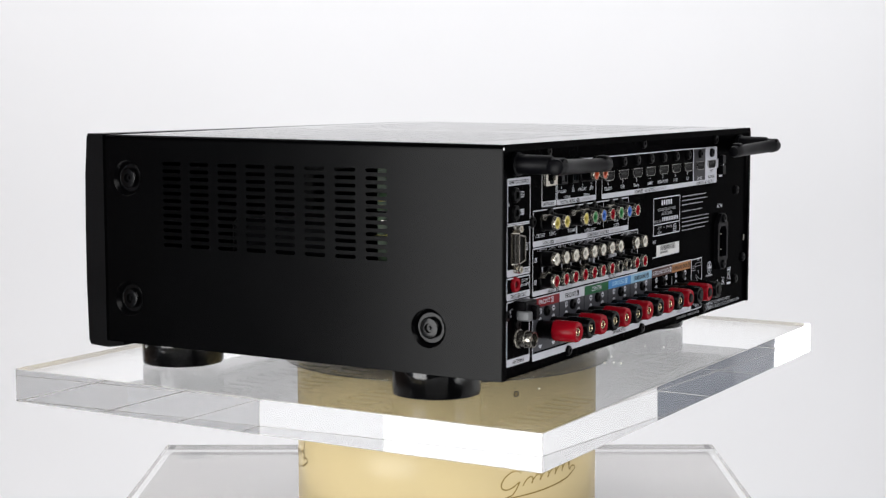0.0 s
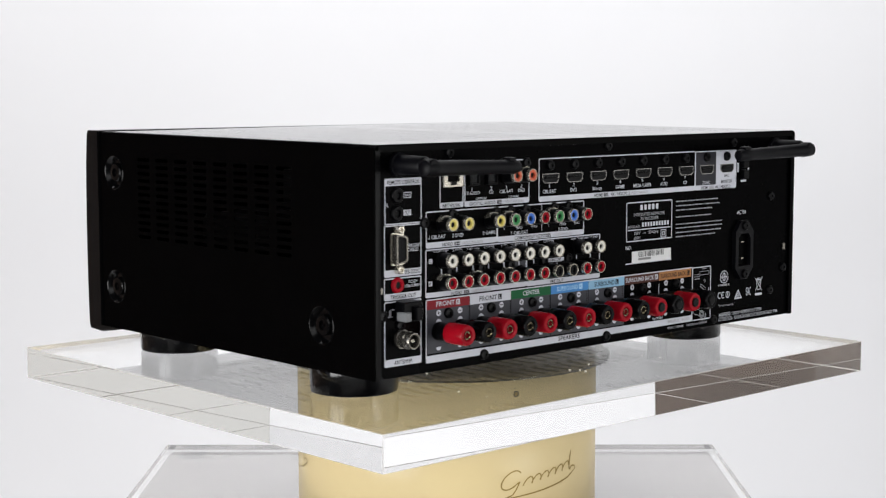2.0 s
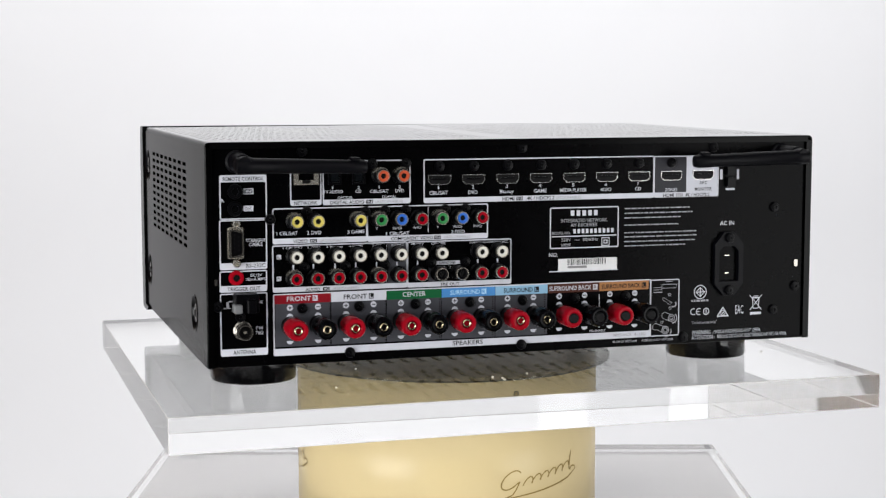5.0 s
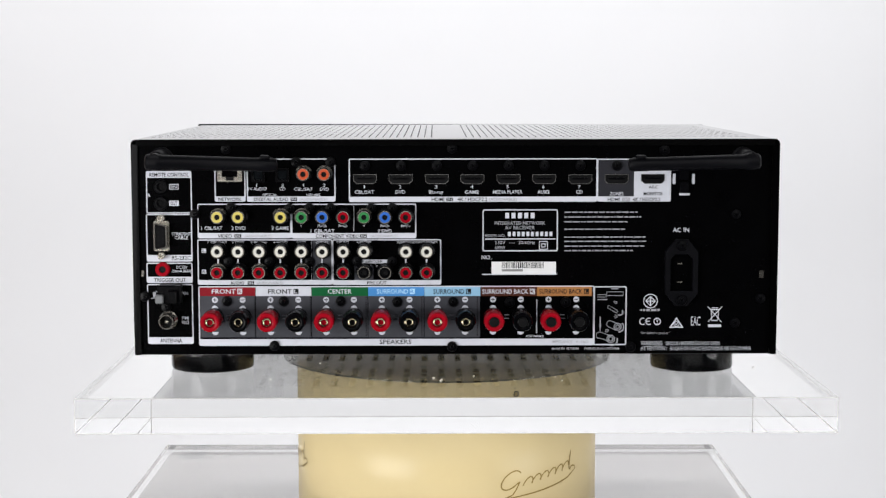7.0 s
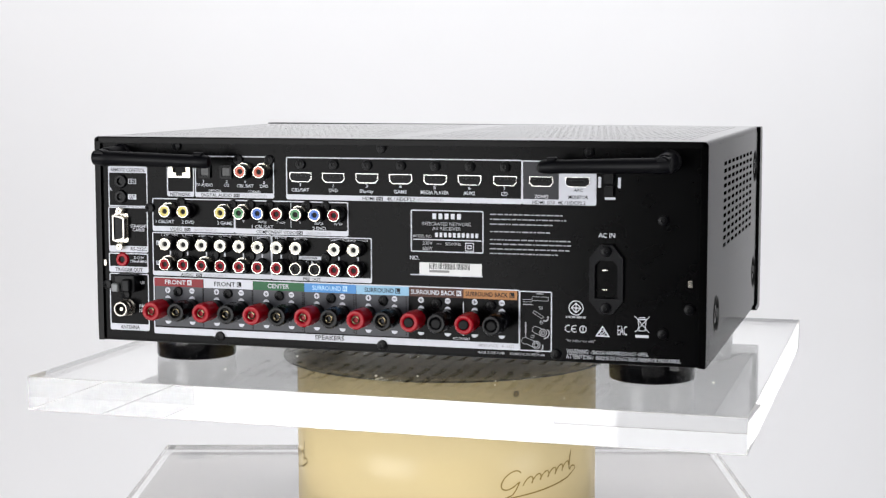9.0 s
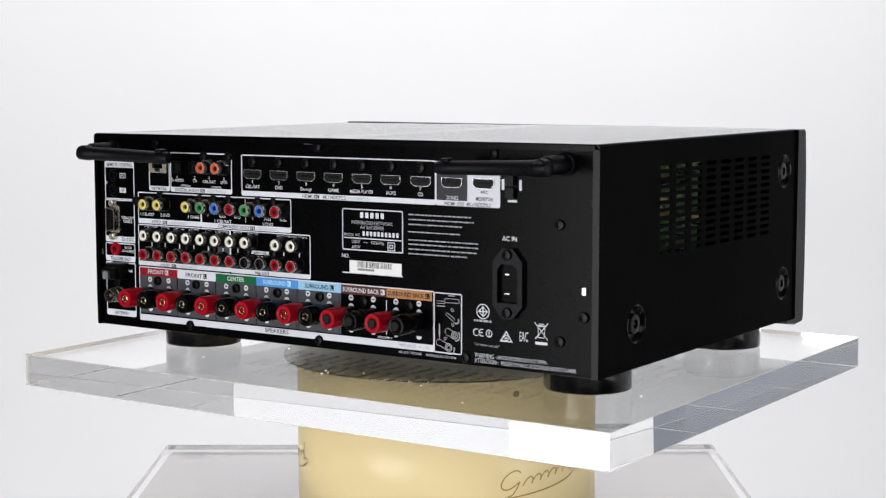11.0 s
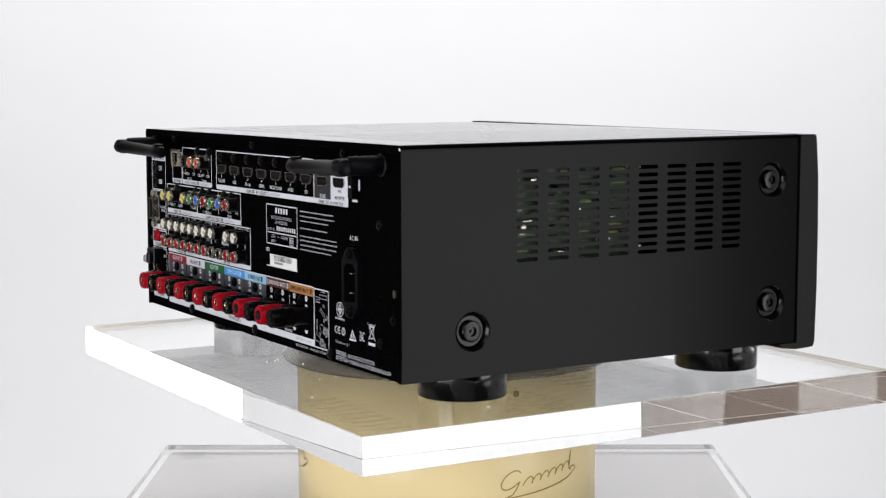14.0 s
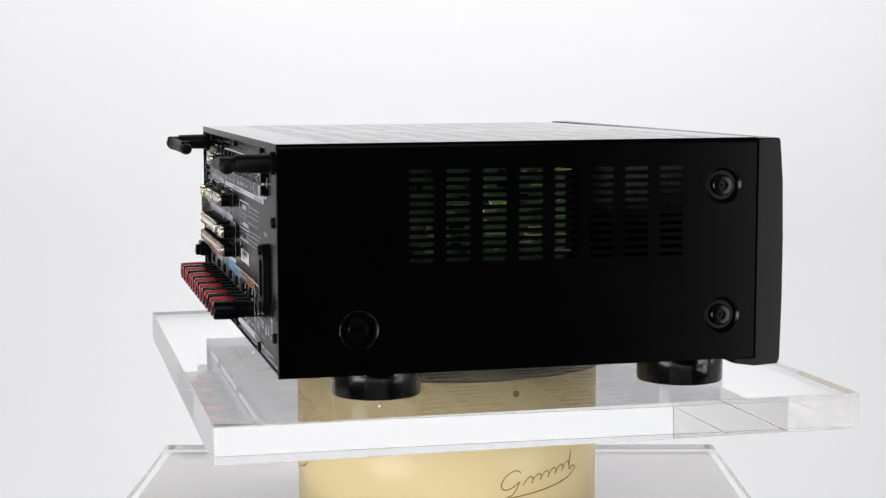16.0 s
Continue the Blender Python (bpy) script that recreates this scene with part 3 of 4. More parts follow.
# audio
frame_print(-168.5, 99.1, -77.8, 68.4, band=3.2)
frame_print(-77.9, 99.0, -4.7, 68.2, band=3.2)
patch(-92.1, 97.8, -91.9, 71.5, INK)
patch(-91.2, 98.2, -78.5, 71.4, GREY_FIELD, 0.05)
for x, name, w in (((-154.9, 98.0), "1 CBL/SAT", 13), ((-141.2, 97.9), "2 DVD", 8.5), ((-127.2, 97.9), "3 Blu-ray", 11), ((-112.8, 97.9), "4 GAME", 9.5), ((-98.8, 97.9), "5 CD", 6), ((-84.7, 97.8), "ZONE2", 8.5), ((-70.7, 97.8), "FRONT", 8.5), ((-56.3, 97.8), "CENTER", 10), ((-28.2, 97.7), "SURROUND", 12.5), ((-14.5, 97.7), "SURROUND BACK", 14.5)):
    lettering(name, x[0], x[1] - 0.7, w, 1.5, bold=0)
for z, s in (((-164.1, 91.5), "L"), ((-164.3, 77.3), "R")):
    boxed(s, *z, 2.9, 2.9, INK, INK_DARK)
lettering("AUDIO", -142.0, 69.6, 9.5, 2.0, INK_DARK)
boxed("IN", -132.9, 69.6, 4.4, 2.2, INK_DARK, INK)
lettering("(ASSIGNABLE)", -120.0, 69.6, 17.5, 1.7, INK_GREY)
lettering("PRE OUT", -48.1, 69.5, 13, 2.1, INK_DARK)
patch(-63.2, 81.4, -50.4, 71.4, GREY_FIELD, 0.05)
boxed("SUBWOOFER", -49.9, 84.0, 17.5, 2.6, INK, INK_DARK)
lettering("1  2", -49.9, 81.0, 5, 1.7)
for p in ((-154.7, 84.6), (-141.4, 84.6), (-127.0, 84.5), (-113.0, 84.5), (-98.9, 84.5), (-84.9, 84.5), (-70.8, 84.4), (-28.6, 84.4), (-14.6, 84.3)):
    patch(p[0] - 0.5, p[1] + 1.7, p[0] + 0.5, p[1] - 1.7, INK)
# speaker terminals
frame_print(-168.3, 67.4, 98.5, 26.8, band=4.6)
lettering("SPEAKERS", -35.7, 29.4, 21.5, 2.9, INK_DARK)
lettering("IMPEDANCE", 77.0, 29.2, 13.5, 2.0, INK_GREY)
lettering("4~16Ω", 90.4, 29.2, 8.5, 2.0, INK_GREY)
lettering("ASSIGNABLE", 58.3, 33.1, 12, 1.5)
lettering("MADE IN VIETNAM", 79.0, 24.5, 18, 1.7, INK_GREY)
lettering("FABRIQUE AU VIETNAM", 103.8, 24.5, 23.5, 1.7, INK_GREY)
ZONES = (((-167.7, 67.0), (-130.0, 60.8), FIELD_RED, INK, "FRONT", "R", 16), ((-129.7, 66.9), (-92.3, 60.7), INK, INK_DARK, "FRONT", "L", 16), ((-92.1, 66.9), (-54.2, 60.7), FIELD_GREEN, INK, "CENTER", "", 16), ((-54.0, 66.8), (-16.3, 60.6), FIELD_BLUE, INK_PALE_BLUE, "SURROUND", "R", 21), ((-16.1, 66.7), (21.6, 60.5), FIELD_PALE_BLUE, INK_DARK, "SURROUND", "L", 21), ((21.8, 66.6), (59.7, 60.4), FIELD_BROWN, INK, "SURROUND BACK", "R", 31), ((59.8, 66.6), (96.7, 60.4), FIELD_TAN, INK_DARK, "SURROUND BACK", "L", 29))
for i, (a, b, fill, ink, word, side, w) in enumerate(ZONES):
    patch(*a, *b, fill, name="colour_label")
    if i < 5:
        patch(a[0], b[1], b[0] - 0.25, b[1] - 28.2, GREY_FIELD)
    x, z = (a[0] + b[0]) / 2, (a[1] + b[1]) / 2
    lettering(word, x - (2.4 if side else 0), z, w, 3.0, ink, bold=0.012)
    if side:
        boxed(side, x + w / 2 + 0.4, z, 3.3, 3.6, ink, fill)
patch(59.4, 58.1, 60.0, 35.0, INK)
for i in range(5):
    for x in (-167.3, -130.4) if i == 0 else (-130.4 + 37.5 * i,):
        bm = bmesh.new()
        for k in range(17):
            flat(bm, ((x - 0.45, 33.6 + 1.6 * k), (x + 0.45, 33.6 + 1.6 * k), (x + 0.45, 34.4 + 1.6 * k), (x - 0.45, 34.4 + 1.6 * k)), 0.1)
        put("toothed_line", mesh_of("toothed_line", bm, INK_DARK), panel_root)
for i in range(7):
    for z in (47.6, 45.2):
        patch(-149.6 + 37.48 * i, z + 0.3, -146.4 + 37.48 * i, z - 0.3, INK_GREY)
MOON = [(2.2 * math.cos(a), 2.2 * math.sin(a) - 1.0) for a in [i * math.pi / 10 for i in range(11)]]
ROUND = [(2.0 * math.cos(a), 2.0 * math.sin(a)) for a in [i * math.pi / 9 for i in range(18)]]


def sign_mesh(plus):
    bm = bmesh.new()
    flat(bm, ROUND, 0.14)
    for k, (w, h) in enumerate(((1.2, 0.28), (0.28, 1.2))[: 2 if plus else 1]):
        flat(bm, ((-w, -h), (w, -h), (w, h), (-w, h)), 0.2 + 0.01 * k).material_index = 1
    return mesh_of("polarity_mark", bm, [INK, INK_DARK])


PLUS, MINUS = sign_mesh(True), sign_mesh(False)
bm = bmesh.new()
flat(bm, MOON, 0.14)
HALF = mesh_of("half_moon", bm, INK)
POST = mesh_of("binding_post", lathe([(6.0, 0), (6.0, 2.2), (5.7, 3), (5.9, 4.5), (6.2, 11.3), (5, 11.6), (0, 11.6)], 24), GLOSS_BLACK)
CAP_PROFILE = [(5.8, 11), (6.9, 11.4), (7.0, 13), (6.7, 26.2), (6.1, 27.4), (4.2, 27.7), (3.5, 27.2), (3.3, 24.8), (0, 24.8)]
CAP_RED = mesh_of("cap", lathe(CAP_PROFILE, 28, flutes=1), RED_PLASTIC, 50)
CAP_BLACK = mesh_of("cap", lathe(CAP_PROFILE, 28, flutes=1), POST_BLACK, 50)
BRASS_RING = mesh_of("socket", lathe([(2.7, 24.8), (2.65, 26.9), (2.3, 27.1), (1.9, 26.8), (1.9, 24.9)], 20), BRASS)
PLUG = mesh_of("plug", lathe([(3.3, 25.3), (3.3, 28), (2.8, 28.4), (0, 28.5)], 20), MATT_BLACK)
POST_Z = 46.6
for i in range(7):
    for k, x0 in enumerate((-157.3, -138.6)):
        x = x0 + i * 37.48
        put("polarity_mark", MINUS if k else PLUS, panel, x, (-141.8, 58.1)[1])
        put("half_moon", HALF, panel, x, (-141.9, 53.1)[1])
        put("half_moon", HALF, panel, x, (-142.1, 34.7)[1] + 0.6, turn=180)
        post = put("binding_post", POST, receiver, x, POST_Z)
        sub("cap", CAP_BLACK if k else CAP_RED, post, "black plastic cap" if k else "red plastic cap")
        if i < 5:
            sub("socket", BRASS_RING, post)
        else:
            sub("plug", PLUG, post)
# wiring picture
frame_print(98.1, 66.9, 120.3, 26.8)
bm = bmesh.new()


def stroke(bm, pts, w):
    for (x0, z0), (x1, z1) in zip(pts, pts[1:]):
        n = math.hypot(x1 - x0, z1 - z0)
        px, pz = -(z1 - z0) / n * w / 2, (x1 - x0) / n * w / 2
        flat(bm, ((x0 + px, z0 + pz), (x0 - px, z0 - pz), (x1 - px, z1 - pz), (x1 + px, z1 + pz)), 0.14)


def bow(cx, cz, r, a0, a1, n=8):
    return [(cx + r * math.cos(radians(a0 + (a1 - a0) * i / n)), cz + r * math.sin(radians(a0 + (a1 - a0) * i / n))) for i in range(n + 1)]


stroke(bm, [(1.2, 33.2), (7.6, 33.2), (7.6, 35.2), (18.6, 35.2)], 0.35)
stroke(bm, [(1.2, 31.6), (7.6, 31.6), (7.6, 32.6), (18.6, 32.6), (18.6, 35.2)], 0.35)
stroke(bm, [(10.5, 37.2), (15.5, 37.2)], 0.6)
stroke(bm, [(1.4, 29.9), (8, 29.9)], 0.6)
for (x, z), turn in (((13.6, 27.9), -35), ((13.9, 18.2), -90), ((8.0, 8.6), 215)):
    c, q = math.cos(radians(turn)), math.sin(radians(turn))
    stroke(bm, [(x + u * c - v * q, z + u * q + v * c) for u, v in ((-1.2, 0.5), (0, 0.5), (0, 1.1), (1.3, 0), (0, -1.1), (0, -0.5), (-1.2, -0.5), (-1.2, 0.5))], 0.3)
stroke(bm, [(9.0, 26.0), (15.4, 22.2), (14.4, 20.6), (8.2, 24.4), (9.0, 26.0)], 0.3)
stroke(bm, bow(16.6, 21.2, 2.0, -130, 40), 0.9)
stroke(bm, [(3.4, 18.2), (3.4, 11.0)], 0.9)
stroke(bm, [(3.4, 11.0), (3.4, 8.0)], 0.4)
stroke(bm, bow(3.0, 5.6, 2.3, 60, 300), 0.35)
stroke(bm, [(4.1, 7.6), (11.0, 5.0)], 0.35)
stroke(bm, [(4.1, 3.6), (9.6, 0.9)], 0.35)
for r in (1.5, 2.6):
    stroke(bm, bow(10.6, 3.0, r, 0, 360, 14), 0.55)
stroke(bm, bow(11.4, 2.2, 3.7, -110, 20), 0.8)
stroke(bm, bow(10.2, 13.2, 2.4, 90, 270), 0.35)
stroke(bm, [(10.2, 15.6), (15.0, 13.6)], 0.35)
stroke(bm, [(10.2, 10.8), (14.2, 9.0)], 0.35)
for r in (1.2, 2.4):
    stroke(bm, bow(15.2, 11.4, r, 0, 360, 14), 0.55)
stroke(bm, bow(15.8, 11.2, 3.5, -90, 50), 0.8)
put("wiring_picture", mesh_of("wiring_picture", bm, INK_GREY), panel, *(99.2, 28.0))
# rating plate
frame_print(23.0, 119.0, 73.6, 90.7)
for k in range(5):
    patch(38.2 + k * 4.28, 116.7, 38.2 + k * 4.28 + 2.6, 113.0, INK, name="maker_mark")
lettering("INTEGRATED NETWORK", 48.1, 109.8, 34, 2.3, INK_GREY)
lettering("AV RECEIVER", 48.1, 106.7, 20, 2.3, INK_GREY)
lettering("MODEL NO.", 31.4, 101.4, 13.5, 1.9, INK_GREY)
for k in range(10):
    patch(40.1 + k * 3.1, 103.9, 40.1 + k * 3.1 + 1.9, 100.9, INK, name="model_mark")
patch(24.6, 99.4, 72.0, 98.7, INK)
lettering("230V", 34.8, 96.7, 7, 2.2, INK_GREY)
lettering("~", 42.8, 96.6, 3.5, 2.2, INK_GREY)
lettering("50/60Hz", 52.7, 96.6, 11, 2.2, INK_GREY)
lettering("600W", 34.8, 93.2, 7, 2.2, INK_GREY)
frame_print(61.0, 97.6, 66.9, 91.8, r=0.2, w=0.5)
frame_print(62.5, 96.0, 65.4, 93.4, r=0.2, w=0.5)
for i, (y, x1) in enumerate(((376, 1129), (384.5, 1135), (393, 1111), (406, 1110), (420, 1143), (427.5, 1147), (436, 1142), (444, 1125))):
    bars((78.0, 107.8)[0], (78.0, 107.8)[0] + (x1 - 999) * 0.378, 260.82 - 0.3813 * y - 0.42, 0.8, seed=i)
lettering("NO.", 25.7, 86.7, 6.5, 2.7)
patch(29.1, 83.7, 72.5, 75.4, STICKER, 0.3, "serial_sticker", "white serial number sticker")
bm = bmesh.new()
rng = random.Random(2)
x = 0.0
while x < 28:
    w = rng.choice((0.35, 0.5, 0.8))
    flat(bm, ((x, 0), (x + w, 0), (x + w, 4), (x, 4)), 0.36)
    x += w + rng.choice((0.35, 0.5, 0.7))
put("barcode", mesh_of("barcode", bm, INK_DARK), panel, *(36.0, 79.3))
patch(36.0, 78.7, 50.1, 77.1, INK_GREY_DARK, 0.36, "serial_bar")
patch(22.7, 75.5, 73.1, 74.8, INK)
# approval marks
lettering("AC IN", 156.3, 105.0, 11, 3.0)
bm = bmesh.new()
stroke(bm, bow(-1.6, 0, 2.2, 60, 300, 12), 0.6)
stroke(bm, bow(2.6, 0, 2.2, 60, 300, 12), 0.6)
stroke(bm, [(0.4, 0), (3.2, 0)], 0.6)
put("approval_mark", mesh_of("approval_mark", bm, INK), panel, 133.0, 43.0)
bm = bmesh.new()
for cx, cz, r0, r1, n, a0 in ((0, 0, 4.4, 4.95, 28, 0), (0, 0, 2.9, 3.6, 4, 0)):
    for i in range(n):
        a, b = a0 + 2 * math.pi * i / n, a0 + 2 * math.pi * (i + 1) / n
        flat(bm, [(cx + r * math.cos(t), cz + r * math.sin(t)) for r, t in ((r0, a), (r1, a), (r1, b), (r0, b))], 0.14)
for w, h in ((3.3, 0.35), (0.35, 3.3)):
    flat(bm, ((-w, -h), (w, -h), (w, h), (-w, h)), 0.15 + h / 100)
put("approval_mark", mesh_of("approval_mark", bm, INK), panel, *(136.4, 56.8))
bars(*[(129.6, 50.7)[0], (143.3, 50.6)[0]], (129.6, 50.7)[1], 1.4, seed=31)
bm = bmesh.new()
for i in range(20):
    a, b = 2 * math.pi * i / 20, 2 * math.pi * (i + 1) / 20
    flat(bm, [(r * math.cos(t), r * math.sin(t)) for r, t in ((1.9, a), (2.5, a), (2.5, b), (1.9, b))], 0.14)
flat(bm, ((-0.35, -0.5), (0.35, -0.5), (0.35, 1.4), (-0.35, 1.4)), 0.15)
flat(bm, ((-0.35, -1.4), (0.35, -1.4), (0.35, -0.8), (-0.35, -0.8)), 0.15)
put("approval_mark", mesh_of("approval_mark", bm, INK), panel, *(141.1, 42.9))
bm = bmesh.new()
tri = [(-4.8, -3.2), (4.8, -3.2), (0, 4)]
inn = [(-3.4, -2.4), (3.4, -2.4), (0, 2.7)]
for i in range(3):
    j = (i + 1) % 3
    flat(bm, (tri[i], tri[j], inn[j], inn[i]), 0.14)
stroke(bm, bow(0, -0.6, 1.7, 60, 360, 12), 0.5)
stroke(bm, [(-0.9, -0.4), (-0.1, -1.2), (1.5, 1.0)], 0.5)
put("approval_mark", mesh_of("approval_mark", bm, INK), panel, *(154.1, 41.8))
lettering("EAC", 167.1, 43.2, 6.2, 6.2, bold=-0.004)
bm = bmesh.new()
for x0, z0, x1, z1, w in ((-4.8, 7, 4.6, -3.6, 0.5), (4.8, 7, -4.6, -3.6, 0.5), (-3, 5, 3, 5, 0.9), (-2.6, 5, -2, -2.5, 0.5), (2.6, 5, 2, -2.5, 0.5), (-2, -2.5, 2, -2.5, 0.5), (-2, 6.2, 2, 6.2, 0.5)):
    dx, dz = x1 - x0, z1 - z0
    n = math.hypot(dx, dz)
    px, pz = -dz / n * w / 2, dx / n * w / 2
    flat(bm, ((x0 + px, z0 + pz), (x0 - px, z0 - pz), (x1 - px, z1 - pz), (x1 + px, z1 + pz)), 0.14)
flat(bm, ((-4.4, -7), (4.4, -7), (4.4, -5.2), (-4.4, -5.2)), 0.14)
put("disposal_mark", mesh_of("disposal_mark", bm, INK), panel, *(180.0, 46.0))
lettering('"for indoor use only."', 139.7, 35.2, 19.5, 1.8, INK_GREY, bold=0)
lettering("WARNING", 137.5, 28.1, 14.5, 3.0, bold=-0.007)
lettering(":", 146.7, 28.1, 0.6, 2.0, bold=0)
lettering("SHOCK HAZARD-DO NOT OPEN.", 165.8, 28.0, 36.5, 2.5, bold=-0.007)
lettering("ATTENTION", 138.3, 24.6, 16.5, 3.0, bold=-0.007)
lettering(":", 147.8, 24.6, 0.6, 2.0, bold=0)
lettering("RISQUE DE CHOC ELECTRIQUE-NE PAS OUVRIR.", 177.7, 24.5, 55, 2.5, bold=-0.007)

# sockets
BODY = mesh_of("rca_jack", lathe([(5.6, 0), (5.6, 1.2), (4.9, 1.6), (4.8, 8.0), (4.2, 8.3), (0, 8.3)], 24), GLOSS_BLACK)
SHELL = mesh_of("shell", lathe([(4.25, 7.6), (4.25, 10.2), (4.1, 10.6), (3.8, 10.6), (3.65, 10.2), (3.65, 8)], 24), STEEL)
INSERT = lathe([(3.75, 9.6), (3.5, 10.2), (2.1, 10.3), (1.8, 9.8), (1.75, 8.6)], 20)
CROWN = mesh_of("ground_tab", ringed([(5.6 * math.cos(a), 5.6 * math.sin(a)) for a in [radians(20 + 14 * i) for i in range(11)]] + [(4.9 * math.cos(a), 4.9 * math.sin(a)) for a in [radians(160 - 14 * i) for i in range(11)]], [(5.3 * math.cos(a), 5.3 * math.sin(a)) for a in [radians(22 + 13.6 * i) for i in range(11)]] + [(5.0 * math.cos(a), 5.0 * math.sin(a)) for a in [radians(158 - 13.6 * i) for i in range(11)]], 0.2, 4.5), STEEL)
HOLE = mesh_of("hole", lathe([(2.1, 9.0), (0, 9.0)], 16), MATT_BLACK)
INSERTS = {}
for key, mat in (("yellow", YELLOW), ("green", GREEN), ("blue", BLUE), ("red", RED_PLASTIC), ("white", WHITE_PLASTIC), ("black", GLOSS_BLACK), ("orange", ORANGE)):
    INSERTS[key] = mesh_of("insert", INSERT.copy(), mat)
INSERT.free()


def rca(p, colour, tab=False):
    jack = put("rca_jack", BODY, receiver, *p)
    sub("shell", SHELL, jack, "bright nickel shell")
    sub("insert", INSERTS[colour], jack, colour + " plastic insert")
    sub("hole", HOLE, jack)
    if tab:
        sub("ground_tab", CROWN, jack)


for i, p in enumerate(((-153.8, 114.7), (-139.9, 114.7), (-111.7, 114.6), (-97.8, 114.6), (-84.0, 114.6), (-70.1, 114.5), (-56.2, 114.5), (-42.3, 114.5), (-28.4, 114.5))):
    rca(p, ("yellow", "yellow", "yellow", "green", "blue", "red", "green", "blue", "red")[i], i in (0, 2, 3, 6))
for i, p in enumerate(((-154.1, 91.7), (-140.2, 91.6), (-126.3, 91.6), (-112.0, 91.6), (-98.1, 91.6), (-84.2, 91.5), (-70.2, 91.5), (-56.3, 91.5), (-28.4, 91.4), (-14.5, 91.4))):
    rca(p, "white")
for i, p in enumerate(((-154.4, 77.6), (-140.4, 77.6), (-126.5, 77.6), (-112.2, 77.6), (-98.2, 77.5), (-84.3, 77.5), (-70.3, 77.5), (-56.4, 77.4), (-42.4, 77.4), (-28.5, 77.4), (-14.5, 77.4))):
    rca(p, "black" if i in (7, 8) else "red", i in (0, 2, 4))
for p in ((-96.4, 143.2), (-82.6, 143.1)):
    rca(p, "orange", True)

SCREW = mesh_of("panel_screw", lathe([(3.5, 0), (3.5, 1.2), (3.1, 1.9), (1.2, 2.2), (1.0, 1.4), (0, 1.4)], 16), GLOSS_BLACK)
for i, p in enumerate(((-148.3, 159.7), (2.6, 159.9), (144.6, 158.5), (-169.7, 116.2), (-145.5, 120.4), (-106.5, 119.6), (-93.2, 119.9), (-78.9, 119.9), (-51.6, 119.8), (-37.6, 119.8), (-78.6, 150.9),
          (-147.5, 84.2), (-120.2, 84.2), (-93.2, 84.1), (-61.3, 84.4), (-37.7, 84.4), (-204.2, 60.6), (-117.4, 26.9), (2.5, 26.2), (123.3, 25.6), (193.0, 115.6), (210.4, 58.6), (193.5, 42.1),
          (-149.1, 57.4), (-111.0, 57.3), (-72.5, 57.2), (-34.4, 56.8), (3.3, 56.7), (41.4, 56.2), (79.1, 56.2), (-189.8, 53.6), (-101.6, 151.0))):
    put("panel_screw", SCREW, receiver, *p)
for i in range(9):
    x, z = (-55.6, 148.3)
    put("panel_screw", SCREW, receiver, x + i * 24.0 + (0.4 if i > 6 else 0), z)

HD_OUT = [(-7.9, 3.1), (-7.9, -1.2), (-5.7, -3.3), (5.7, -3.3), (7.9, -1.2), (7.9, 3.1)]
HD_IN = [(x * 0.965, z * 0.91) for x, z in HD_OUT]
HDMI = mesh_of("hdmi_socket", ringed(HD_OUT, HD_IN, 0, 1.0, floor=0.15), [HDMI_STEEL, MATT_BLACK])
HDMI.polygons[len(HDMI.polygons) - 1].material_index = 1
TONGUE = mesh_of("tongue", box(-0.0052, 0.0052, -0.0009, 0.0, -0.0004, 0.0009, 0.0002), GLOSS_BLACK)
for i, p in enumerate(((-55.6, 139.6), (-31.8, 139.5), (-7.6, 139.5), (16.2, 139.4), (40.4, 139.4), (64.2, 139.4), (88.4, 139.3), (112.7, 139.3), (136.9, 139.4))):
    s = put("hdmi_socket", HDMI, receiver, *p, label="metal framed HDMI socket")
    sub("tongue", TONGUE, s)

# network socket
S = put("network_socket", mesh_of("network_socket", ringed([(-8.2, -5.6), (8.2, -5.6), (8.2, 7.6), (-8.2, 7.6)], [(-5.2, -2.4), (5.2, -2.4), (5.2, 6.4), (-5.2, 6.4)], 0, 2.2, floor=-0.3), [STEEL, MATT_BLACK]), receiver, *(-145.9, 143.5), label="bright metal network socket")
S.data.polygons[len(S.data.polygons) - 1].material_index = 1
sub("latch_slot", mesh_of("latch_slot", prism([(-2.6, -4.6), (2.6, -4.6), (2.6, -2.4), (-2.6, -2.4)], 2.1, 2.35), MATT_BLACK), S)
# optical sockets
for p in ((-127.0, 142.3), (-110.8, 142.3)):
    o = put("optical_socket", mesh_of("optical_socket", ringed(rrect(-4.4, -4.6, 4.4, 4.6, 0.8), rrect(-3.2, -3.2, 3.2, 3.2, 0.5), 0, 2.0, floor=0.6), GLOSS_BLACK), receiver, *p)
    sub("shutter", mesh_of("shutter", box(-0.0029, 0.0029, -0.0012, -0.0006, -0.0029, 0.0029, 0.0002), SMOKED), o)
# infrared jacks and trigger
MINI = lathe([(5.0, 0), (4.8, 1.2), (4.2, 1.9), (2.6, 1.9), (2.3, 1.5), (2.3, 0.2), (0, 0.2)], 24)
RED_MINI = mesh_of("trigger_jack", MINI.copy(), RED_PLASTIC)
MINI = mesh_of("infrared_jack", MINI, GLOSS_BLACK)
for p in ((-192.1, 134.5), (-192.3, 123.5)):
    put("infrared_jack", MINI, receiver, *p)
t = put("trigger_jack", RED_MINI, receiver, *(-192.0, 78.9), label="red trigger jack")
sub("hole", mesh_of("hole", lathe([(2.3, 0.3), (0, 0.3)], 16), MATT_BLACK), t)
